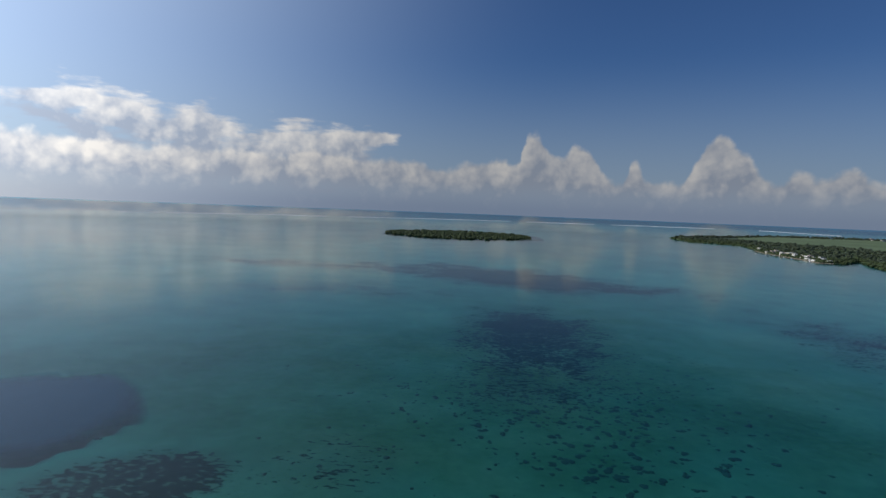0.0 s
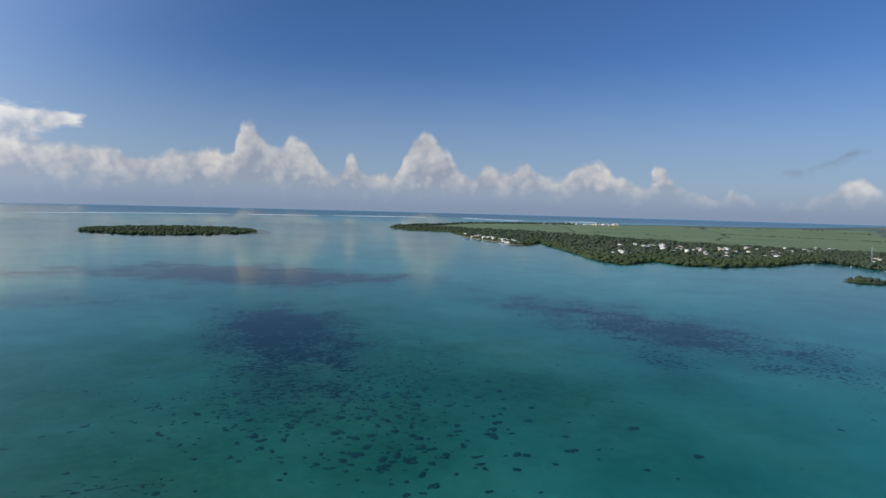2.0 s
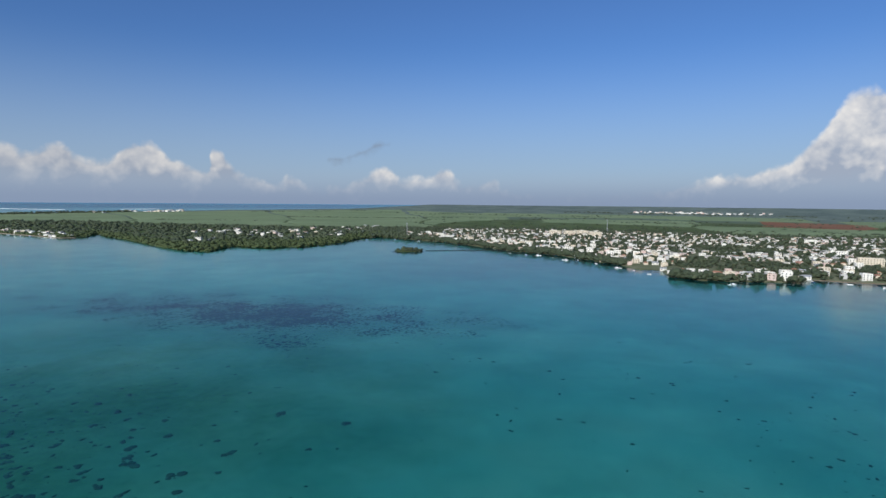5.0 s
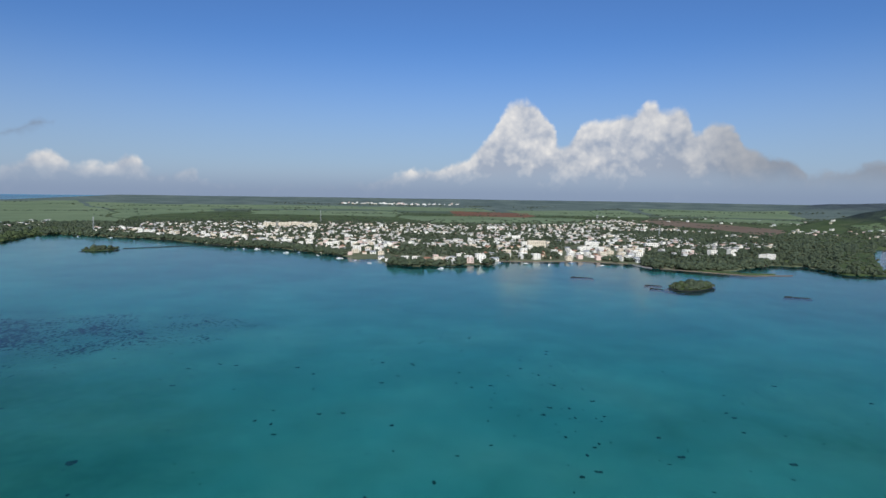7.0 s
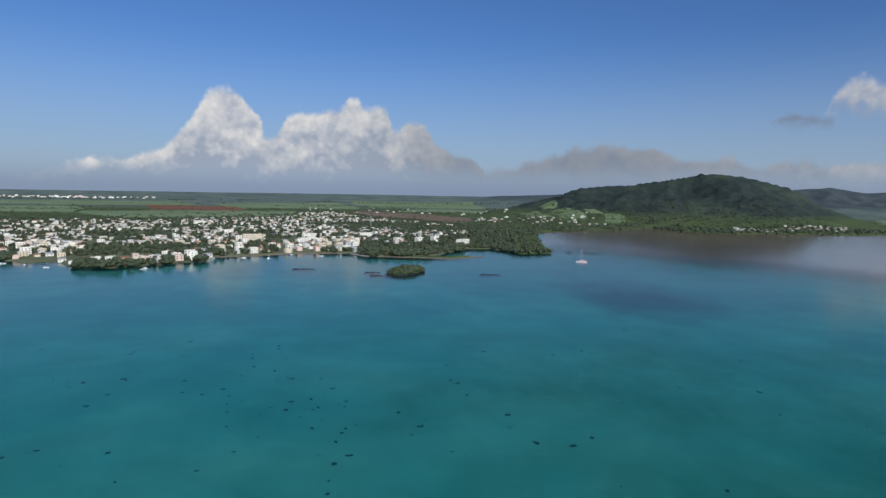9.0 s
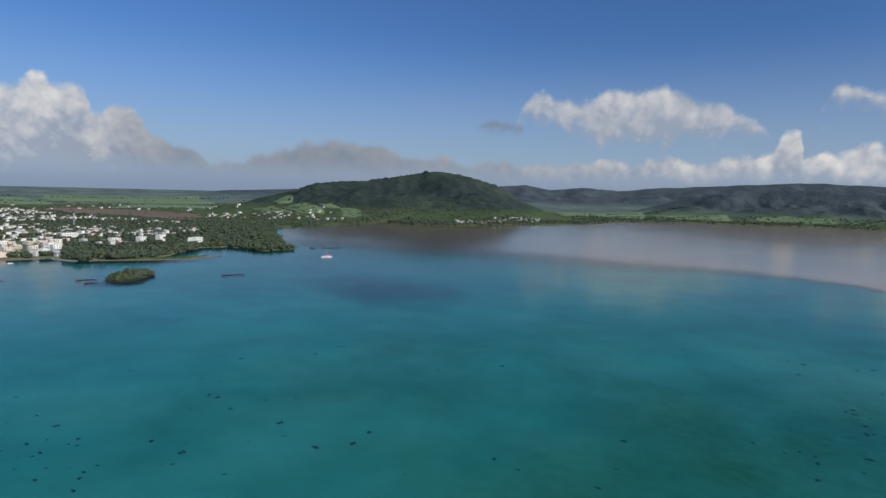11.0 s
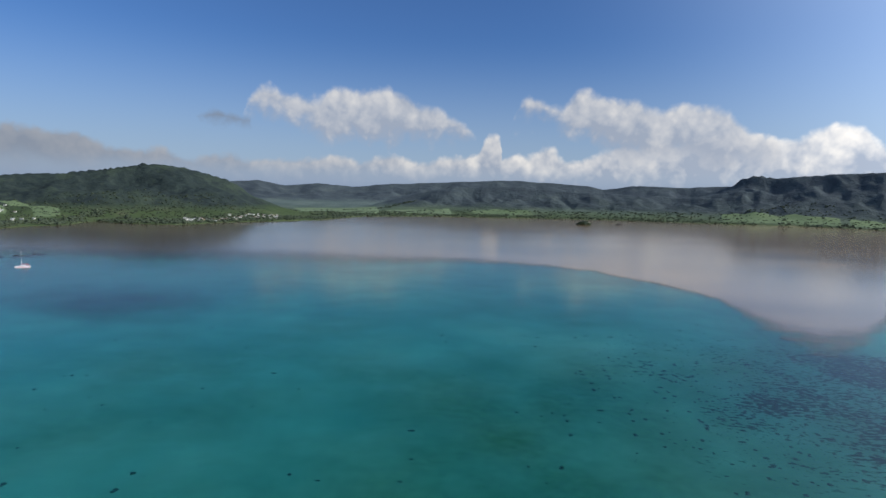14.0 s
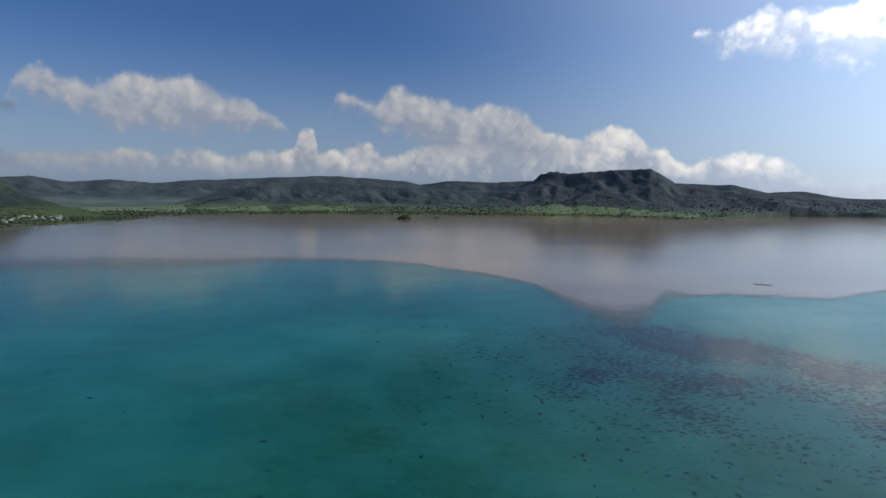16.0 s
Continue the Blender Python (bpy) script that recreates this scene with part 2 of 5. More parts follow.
def mesh_object(name, verts, faces, material, parent=None, smooth=False, floats=None):
    me = bpy.data.meshes.new(name)
    me.from_pydata([tuple(map(float, v)) for v in verts], [], [tuple(map(int, f)) for f in faces]) if not isinstance(verts, np.ndarray) or not isinstance(faces, np.ndarray) else fill(me, verts, faces)
    for m in material if isinstance(material, (list, tuple)) else [material]:
        me.materials.append(m)
    if smooth:
        me.polygons.foreach_set("use_smooth", np.ones(len(me.polygons), bool))
    for key, values in (floats or {}).items():
        me.attributes.new(key, "FLOAT", "POINT").data.foreach_set("value", np.asarray(values, np.float32).ravel())
    ob = new(name, me)
    if parent is not None:
        ob.parent = parent
    return ob


def fill(me, verts, faces):
    """Fast mesh from an n x 3 array and an m x k array of corners."""
    m, k = faces.shape
    me.vertices.add(len(verts))
    me.vertices.foreach_set("co", verts.astype(np.float32).ravel())
    me.loops.add(m * k)
    me.loops.foreach_set("vertex_index", faces.astype(np.int32).ravel())
    me.polygons.add(m)
    me.polygons.foreach_set("loop_start", np.arange(0, m * k, k, dtype=np.int32))
    me.update(calc_edges=True)


def part(name, bm, material, parent, label=""):
    me = bpy.data.meshes.new(name)
    bm.to_mesh(me)
    bm.free()
    me.materials.append(material)
    ob = new(name, me)
    ob.parent = parent
    return tagged(ob, label)


def empty(name, place=(0, 0, 0), turn=0.0):
    ob = new(name)
    ob.matrix_basis = pose(*place, 0, 0, turn)
    return ob


def grid_faces(rows, cols, closed=False):
    """Quads of a grid whose vertices go row by row."""
    i, j = np.meshgrid(np.arange(rows - 1), np.arange(cols if closed else cols - 1), indexing="ij")
    n = (j + 1) % cols
    return np.stack([i * cols + j, (i + 1) * cols + j, (i + 1) * cols + n, i * cols + n], -1).reshape(-1, 4)


# ---- materials ----
class Nodes:
    """A short way to write node materials."""

    def __init__(self, name):
        self.mat = bpy.data.materials.new(name)
        self.mat.use_nodes = True
        self.tree = self.mat.node_tree
        self.tree.nodes.clear()
        self.out = self.tree.nodes.new("ShaderNodeOutputMaterial")

    def n(self, kind, **inputs):
        node = self.tree.nodes.new("ShaderNode" + kind)
        for key, value in inputs.items():
            key = key.replace("_", " ")
            self.put(node.inputs[int(key[1:]) if key[0] == "i" and key[1:].isdigit() else key], value)
        return node

    def put(self, socket, value):
        if isinstance(value, bpy.types.NodeSocket):
            self.tree.links.new(value, socket)
        elif isinstance(value, bpy.types.Node):
            self.tree.links.new(value.outputs[0], socket)
        else:
            socket.default_value = (*value, 1.0) if isinstance(value, tuple) and len(value) == 3 and len(socket.default_value) == 4 else value

    def where(self):
        return self.n("NewGeometry").outputs["Position"]

    def noise(self, scale, detail=4.0, rough=0.55, at=None):
        return self.n("TexNoise", Vector=at or self.where(), Scale=scale, Detail=detail, Roughness=rough).outputs["Fac"]

    def ramp(self, value, *stops):
        node = self.n("ValToRGB", Fac=value)
        el = node.color_ramp.elements
        while len(el) < len(stops):
            el.new(0.5)
        for slot, (at, colour) in zip(el, stops):
            slot.position, slot.color = at, (*colour, 1.0)
        return node.outputs[0]

    def math(self, op, x, y=0.0, clamp=False):
        node = self.n("Math", i0=x, i1=y)
        node.operation, node.use_clamp = op, clamp
        return node.outputs[0]

    def mix(self, fac, x, y, blend="MIX"):
        node = self.tree.nodes.new("ShaderNodeMix")
        node.data_type, node.blend_type = "RGBA", blend
        self.put(node.inputs[0], fac), self.put(node.inputs[6], x), self.put(node.inputs[7], y)
        return node.outputs[2]

    def attr(self, name):
        node = self.n("Attribute")
        node.attribute_name = name
        return node.outputs["Fac"]

    def bump(self, height, strength=0.4, distance=0.5):
        return self.n("Bump", Height=height, Strength=strength, Distance=distance).outputs[0]

    def done(self, shader):
        self.tree.links.new(shader.outputs[0] if isinstance(shader, bpy.types.Node) else shader, self.out.inputs["Surface"])
        return self.mat


def plain(name, colour, rough=0.7, vary=0.18, scale=0.4, metal=0.0, spec=0.3):
    """A painted or solid surface with stains at two scales and a tone of its own for each object."""
    k = Nodes(name)
    dark = tuple(c * (1 - vary) for c in colour)
    light = tuple(min(1.0, c * (1 + vary)) for c in colour)
    base = k.ramp(k.noise(scale, 5), (0.3, dark), (0.7, light))
    own = k.n("ObjectInfo").outputs["Random"]
    base = k.mix(k.math("MULTIPLY", own, 0.35), base, tuple(c * 0.72 for c in colour))
    base = k.mix(k.math("MULTIPLY", k.noise(scale * 8, 3), 0.25), base, dark)
    return k.done(k.n("BsdfPrincipled", Base_Color=base, Roughness=rough, Metallic=metal, Specular_IOR_Level=spec))


def foliage(name, dark, mid, light, fine=0.35, broad=0.02):
    """Leaves: dull greens that change from clump to clump and over the land."""
    k = Nodes(name)
    own = k.n("NewGeometry").outputs["Random Per Island"]
    base = k.ramp(own, (0.0, dark), (0.55, mid), (1.0, light))
    base = k.mix(k.noise(broad, 3), base, mid)
    base = k.mix(k.math("MULTIPLY", k.noise(fine, 5), 0.8), base, dark)
    leaf = k.n("BsdfPrincipled", Base_Color=base, Roughness=0.75, Specular_IOR_Level=0.15, Normal=k.bump(k.noise(fine * 3, 4), 0.8, 1.0))
    return k.done(leaf)


def water_material():
    """Clear sea water: what passes is filtered by the depth below, and the surface mirrors the sky."""
    k = Nodes("lagoon_water")
    depth = k.attr("depth")
    depth = k.math("ADD", depth, k.math("MULTIPLY", k.math("SUBTRACT", k.noise(0.012, 5), 0.5), 2.6))
    keep = [k.math("POWER", 2.71828, k.math("MULTIPLY", depth, -rate)) for rate in (0.50, 0.098, 0.083)]
    tint = k.n("CombineColor", Red=keep[0], Green=keep[1], Blue=keep[2])
    at = k.n("Mapping", Vector=k.where(), Scale=(1.0, 0.55, 1.0), Rotation=(0, 0, 0.6)).outputs[0]
    wind = k.noise(0.004, 3)
    ripple = k.math("ADD", k.noise(0.55, 4, 0.6, at), k.math("MULTIPLY", k.noise(0.09, 3, 0.5, at), 2.0))
    normal = k.bump(ripple, 0.13, 0.4)
    rough = k.math("ADD", k.math("MULTIPLY", wind, 0.07), 0.035)
    gloss = k.n("BsdfGlossy", Color=(1, 1, 1), Roughness=rough, Normal=normal)
    milky = k.math("SUBTRACT", 1.0, k.math("POWER", 2.71828, k.math("MULTIPLY", depth, -0.05)))
    clear = k.n("MixShader", Fac=milky, i1=k.n("BsdfTransparent", Color=tint), i2=k.n("BsdfDiffuse", Color=(0.006, 0.046, 0.084)))
    fresnel = k.math("MULTIPLY", k.n("Fresnel", IOR=1.33, Normal=normal).outputs[0], 0.7)
    return k.done(k.n("MixShader", Fac=fresnel, i1=clear, i2=gloss))


def bed_material():
    """Pale coral sand, with weed and rubble where the meadows grow."""
    k = Nodes("lagoon_bed")
    sand = k.ramp(k.noise(0.03, 6), (0.3, (0.63, 0.61, 0.48)), (0.7, (0.78, 0.75, 0.62)))
    sand = k.mix(k.math("MULTIPLY", k.noise(0.5, 4), 0.35), sand, (0.36, 0.36, 0.27))
    weed = k.attr("weed")
    at = k.n("Mapping", Vector=k.where(), Scale=(1.0, 1.7, 1.0), Rotation=(0, 0, 0.5)).outputs[0]
    speck = k.math("ADD", k.noise(0.27, 3, 0.55, at), k.math("MULTIPLY", k.math("SUBTRACT", k.noise(0.025, 4), 0.5), 0.7))
    level = k.math("ADD", k.math("MULTIPLY", weed, 0.86), k.math("MULTIPLY", k.math("SUBTRACT", speck, 0.5), 2.2))
    cover = k.math("MULTIPLY", k.n("MapRange", Value=level, From_Min=0.42, From_Max=0.60).outputs[0], k.n("MapRange", Value=weed, From_Min=0.02, From_Max=0.2).outputs[0])
    film = k.math("MULTIPLY", k.math("MULTIPLY", weed, k.noise(0.02, 5)), 1.25, True)
    algae = k.math("MULTIPLY", k.attr("algae"), k.math("ADD", k.noise(0.018, 6, 0.6), 0.35), True)
    sand = k.mix(algae, sand, k.ramp(k.noise(0.2, 5), (0.3, (0.165, 0.225, 0.095)), (0.7, (0.26, 0.325, 0.155))))
    base = k.mix(film, sand, (0.125, 0.130, 0.085))
    base = k.mix(cover, base, k.ramp(k.noise(0.4, 3), (0.3, (0.034, 0.044, 0.030)), (0.7, (0.075, 0.082, 0.054))))
    return k.done(k.n("BsdfDiffuse", Color=base))


def silt_material():
    """River silt that hides the bed; it thins out towards its edge."""
    k = Nodes("silty_water")
    edge = k.math("ADD", k.attr("silt"), k.math("MULTIPLY", k.math("SUBTRACT", k.noise(0.05, 5), 0.5), 0.7))
    cover = k.n("MapRange", Value=edge, From_Min=0.25, From_Max=0.75).outputs[0]
    at = k.n("Mapping", Vector=k.where(), Scale=(1.0, 3.2, 1.0), Rotation=(0, 0, 0.25)).outputs[0]
    streak = k.noise(0.0018, 5, 0.55, at)
    base = k.ramp(streak, (0.35, (0.165, 0.115, 0.068)), (0.55, (0.240, 0.166, 0.098)), (0.75, (0.31, 0.216, 0.130)))
    # Darker towards the hill, whose dark reflection is painted into the silt colour.
    base = k.mix(k.math("MULTIPLY", k.attr("hill_reflection"), 0.8), base, k.ramp(streak, (0.35, (0.060, 0.042, 0.030)), (0.7, (0.105, 0.070, 0.048))))
    normal = k.bump(k.noise(0.5, 4), 0.12, 0.4)
    body = k.n("BsdfPrincipled", Base_Color=base, Roughness=0.11, IOR=1.33, Specular_IOR_Level=0.5, Normal=normal)
    return k.done(k.n("MixShader", Fac=cover, i1=k.n("BsdfTransparent"), i2=body))


def land_material():
    """Scrub, grass and bare earth between the trees; painted haze on the hills."""
    k = Nodes("scrub_land")
    base = k.ramp(k.noise(0.01, 7, 0.6), (0.30, (0.045, 0.066, 0.026)), (0.5, (0.075, 0.105, 0.038)), (0.62, (0.100, 0.122, 0.052)), (0.78, (0.145, 0.125, 0.078)))
    base = k.mix(k.math("MULTIPLY", k.noise(0.12, 5), 0.7), base, (0.034, 0.050, 0.022))
    town = k.attr("town")
    base = k.mix(k.math("MULTIPLY", k.math("MULTIPLY", town, k.noise(0.05, 4)), 0.8), base, (0.19, 0.18, 0.13))
    high = k.attr("wood")
    # Hill woods are shifted to blue as part of the painted haze.
    wood = k.ramp(k.noise(0.045, 6, 0.65), (0.32, (0.014, 0.022, 0.023)), (0.55, (0.028, 0.039, 0.034)), (0.75, (0.047, 0.060, 0.044)))
    wood = k.mix(k.n("MapRange", Value=k.noise(0.007, 5, 0.6), From_Min=0.5, From_Max=0.68, To_Max=0.7).outputs[0], wood, (0.060, 0.080, 0.048))
    # Far plain and ranges turn blue-grey: aerial haze painted into the base colour.
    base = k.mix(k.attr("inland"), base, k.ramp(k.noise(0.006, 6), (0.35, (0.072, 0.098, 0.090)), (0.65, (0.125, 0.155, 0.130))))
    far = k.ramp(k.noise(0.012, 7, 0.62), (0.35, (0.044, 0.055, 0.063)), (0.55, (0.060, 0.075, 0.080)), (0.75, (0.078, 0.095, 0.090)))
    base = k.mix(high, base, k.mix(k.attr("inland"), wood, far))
    return k.done(k.n("BsdfPrincipled", Base_Color=base, Roughness=0.9, Specular_IOR_Level=0.1, Normal=k.bump(k.noise(0.06, 6), 1.0, 6.0)))


def field_material(name, dark, light, row=0.12, turn=0.4):
    """Rows of a crop or of ploughed earth."""
    k = Nodes(name)
    at = k.n("Mapping", Vector=k.where(), Scale=(1.0, 0.15, 1.0), Rotation=(0, 0, turn)).outputs[0]
    base = k.ramp(k.noise(0.004, 6), (0.3, dark), (0.7, light))
    base = k.mix(k.math("MULTIPLY", k.noise(row, 4, 0.5, at), 0.5), base, tuple(c * 0.6 for c in dark))
    return k.done(k.n("BsdfPrincipled", Base_Color=base, Roughness=0.85, Specular_IOR_Level=0.15, Normal=k.bump(k.noise(0.3, 4), 0.8, 1.0)))


WATER, BED, SILT, LAND = water_material(), bed_material(), silt_material(), land_material()
CANE = field_material("sugar_cane", (0.125, 0.172, 0.085), (0.195, 0.245, 0.128))
GRASS = field_material("pasture", (0.115, 0.160, 0.072), (0.165, 0.215, 0.100), 0.05)
SOIL = field_material("red_soil", (0.150, 0.065, 0.035), (0.220, 0.105, 0.060), 0.1, 1.1)
FALLOW = field_material("fallow", (0.145, 0.098, 0.066), (0.205, 0.145, 0.100), 0.05, 0.8)
LEAF = foliage("broad_leaves", (0.032, 0.044, 0.028), (0.056, 0.072, 0.040), (0.110, 0.122, 0.062))
MANGROVE = foliage("mangrove_leaves", (0.030, 0.044, 0.018), (0.054, 0.073, 0.027), (0.088, 0.104, 0.040), 0.25, 0.008)
BARK = plain("bark", (0.11, 0.085, 0.06), 0.9)
ROCK = plain("black_rock", (0.022, 0.025, 0.022), 0.85, 0.35, 0.3)
SAND = plain("beach_sand", (0.24, 0.20, 0.145), 0.9, 0.2, 0.08)
WET_SAND = plain("wet_sand", (0.150, 0.118, 0.083), 0.85, 0.25, 0.08)
FOAM = plain("sea_foam", (0.86, 0.88, 0.88), 0.8, 0.06, 0.1)

# ---- plan of the coast: azimuth and distance, from the southern point by the town round to the far bay ----
SOUTH = [(-17.9, 2950), (-19.8, 2610), (-22.5, 2560), (-24.2, 2480), (-26.0, 2020), (-28.5, 1830), (-30.7, 1690), (-32.4, 1720), (-33.1, 1860), (-34.0, 1700),
         (-37.8, 1306), (-39.8, 1207), (-41.9, 1165), (-44.3, 1277), (-46.9, 1216), (-50.6, 1242), (-54.0, 1345), (-56.5, 1545), (-58.3, 1560), (-60.3, 1480)]
TOWN = [(-63.0, 1420), (-66.0, 1330), (-68.0, 1245), (-71.3, 1148), (-75.6, 1085), (-78.4, 1010), (-82.5, 905), (-85.4, 885), (-86.2, 815), (-89.5, 795), (-93.0, 810),
        (-96.7, 828), (-97.3, 885), (-101.3, 895), (-105.5, 920), (-110.7, 915), (-112.4, 872), (-117.0, 862), (-119.5, 900), (-122.0, 1000), (-124.5, 1010), (-127.5, 945), (-130.5, 958)]
BAY = [(-130.8, 1100), (-131.1, 1300), (-131.6, 1560), (-134.8, 1680), (-137.5, 1720), (-139.7, 1900), (-142.5, 1760), (-145.7, 1720), (-149.0, 1800), (-151.5, 1870), (-158.6, 2050), (-163.0, 2440), (-169.8, 2610),
       (-180.0, 2690), (-187.0, 2800), (-195.0, 2790), (-203.0, 2980), (-210.7, 2910), (-219.7, 3600), (-226.2, 3860), (-240.0, 4300)]
COAST = np.array(SOUTH + TOWN + BAY, float)[::-1]
BACK = np.array([(-90.0, 5200), (-66.0, 5200), (-60.0, 4750), (-55.0, 4400), (-45.0, 4180), (-35.0, 4000), (-26.0, 3720), (-21.0, 3250), (-17.9, 2960)])
TOWN_BACK = np.array([(-126, 1300), (-121, 1640), (-116, 1800), (-111.5, 2150), (-109.5, 2520), (-106.4, 2520), (-104, 1980), (-93, 1820), (-82, 1900), (-71.5, 1980), (-63, 1900), (-57, 1750)], float)


def coast(az):
    az = np.asarray(az, float)
    return np.interp(az, COAST[:, 0], COAST[:, 1]) + 16 * (fbm(az * 0.9, az * 0 + 2, az * 0, 4) - 0.5) * 2


def turned(az):
    """Azimuths between -250 and 110."""
    return (np.asarray(az, float) + 250) % 360 - 250


def place(x, y):
    return turned(np.degrees(np.arctan2(-np.asarray(x, float), np.asarray(y, float)))), np.hypot(x, y)


# Ridges: distance of the crest, breadth of the near slope, and the crest's elevation seen from the lagoon by azimuth.
LION = (2600, 720, np.array([(-158, -2.4), (-155.5, -1.6), (-152.8, -0.6), (-151.5, 0.4), (-150.3, 1.0), (-146.7, 1.88), (-143.9, 2.1), (-140.9, 1.5), (-137.9, 1.02), (-133.0, 0.68), (-131.5, 0.13), (-129.5, -0.45), (-126.8, -1.25), (-124, -2.0)]))
RANGE = (4350, 900, np.array([(-240, -0.4), (-226, 0.12), (-223.6, 0.1), (-220.5, 0.65), (-218, 0.5), (-215.3, 1.13), (-211, 1.28), (-204, 1.3), (-197, 1.35), (-194, 1.2), (-189, 1.25), (-186.4, 0.85),
                              (-185, 1.1), (-183.4, 1.25), (-178.7, 1.5), (-172.3, 1.3), (-169.5, 1.05), (-165.1, 0.84), (-162.4, 0.5), (-159.1, 0.8), (-155.9, 0.48), (-153.3, 0.95), (-150, 0.6), (-135, 0.2), (-125, -0.3), (-117, -1.3)]))
SPUR = (3550, 620, np.array([(-211, -2.4), (-206, -0.9), (-202, 0.2), (-190, 0.35), (-184, 0.6), (-178, 0.95), (-172, 0.75), (-168, -0.1), (-164, -1.2), (-160, -1.9)]))
TOWER = (3700, 640, np.array([(-228, -2.4), (-222, -0.9), (-218, 0.1), (-214, 0.7), (-210.4, 1.3), (-209.2, 2.05), (-208.2, 2.62), (-204, 2.4), (-200.7, 2.12), (-199.4, 2.36), (-198.2, 2.1), (-197.4, 1.4), (-196, 0.9), (-192, -0.3), (-189, -1.2), (-186, -2.4)]))


def inlet(az, r):
    """Where the bay reaches in behind the headland."""
    az, r = np.asarray(az, float), np.asarray(r, float)
    side = np.interp(r, [960, 1020, 1300, 1500, 1560], [-130.9, -130.0, -129.0, -129.2, -131.0], left=-999, right=-999)
    return (az < side) & (az > -131.6)


def relief(az, r):
    """Height of the land over the sheet."""
    x, y = polar(az, r)
    inland = np.clip(r - coast(az), 0, None)
    z = sheet_z(r) + 0.8 + 3.2 * (1 - np.exp(-inland / 60)) + 5 * (fbm(x / 420, y / 420, x * 0, 3) - 0.35) * np.clip(inland / 400, 0, 1)
    rough = fbm(x / 260, y / 260, x * 0 + 9, 6, 0.55) - 0.5
    crest_noise = fbm(np.asarray(az) * 0.8, az * 0 + 4, az * 0, 4, 0.6) - 0.5
    for crest, width, line in (RANGE, SPUR, LION, TOWER):
        top = 100 + crest * np.tan(np.radians(np.interp(az, line[:, 0], line[:, 1], left=-5, right=-5))) + crest * 0.0025 * crest_noise
        front = np.clip(1 - (crest - r) / width, 0, 1) ** (1.55 if crest != 3700 else 2.3)
        rear = np.clip(1 - (r - crest) / (width * 0.8), 0, 1) ** 1.2
        shape = np.where(r < crest, front, rear)
        rise = np.maximum(0, top - z)
        cleft = np.abs(2 * fbm(x / 330 + y / 900, y / 330 - x / 900, r * 0 + 3, 5, 0.55) - 1)
        valley = 1 - (1.5 if crest == 4350 else 2.4) * (0.42 - cleft) * 4 * shape * (1 - shape) * 0.5
        z = z + rise * shape * valley + np.minimum(rise, 60) * rough * 0.8 * shape * (1 - shape) * 2
    return np.where(inlet(az, r), -4.0, z)


def land_z(az, r):
    return float(relief(np.array([az], float), np.array([r], float))[0])


# ---- sea bed, water, silt ----
def patch(x, y, cx, cy, a, b, turn, soft=1.0):
    q = math.radians(turn)
    u, v = (x - cx) * math.cos(q) + (y - cy) * math.sin(q), -(x - cx) * math.sin(q) + (y - cy) * math.cos(q)
    warp = 1.2 * (fbm(x / 55, y / 70, x * 0 + cx % 7, 5, 0.6) - 0.5)
    return np.clip((1.25 - np.hypot(u / a, v / b) + warp) / soft, 0, 1)


MEADOWS = [(64, 405, 62, 145, 0, 1.0, 0.95), (70, 850, 270, 120, -30, 0.8, 1.0), (372, 385, 92, 225, 12, 1.0, 0.80), (-95, 145, 34, 22, 40, 0.5, 0.85), (-30, 172, 34, 30, 0, 0.9, 0.36),
           (-225, -330, 48, 135, 28, 0.8, 0.80), (-150, -270, 95, 150, 20, 1.2, 0.62), (-250, -190, 90, 85, 20, 0.8, 0.76),
           (-150, 640, 150, 60, 0, 1.0, 0.4), (-260, 900, 200, 60, -10, 0.9, 0.6)]


def weed_at(x, y):
    total = np.zeros_like(x)
    for cx, cy, a, b, turn, soft, amount in MEADOWS:
        total = np.maximum(total, patch(x, y, cx, cy, a, b, turn, soft) * amount)
    return total


def algae_at(x, y):
    """A green-brown film on the sand, thickest in the southern shallows."""
    az, r = place(x, y)
    broad = np.clip(1.6 * fbm(x / 130, y / 130, x * 0 + 12, 5, 0.55) - 0.35, 0, 1)
    near = np.clip((900 - r) / 500, 0, 1)
    north = np.clip((y - 20) / 200, 0, 1) * np.clip((560 - x) / 320, 0, 1)
    back = patch(x, y, -20, -270, 300, 270, 0, 1.2)
    dark = np.maximum(patch(x, y, 395, -450, 105, 62, -30, 0.8), 0.45 * patch(x, y, 190, 240, 140, 120, 20, 1.3))
    return np.clip(near * (0.13 + 0.80 * north + 0.80 * back) * (0.45 + broad) + 0.95 * dark, 0, 1)


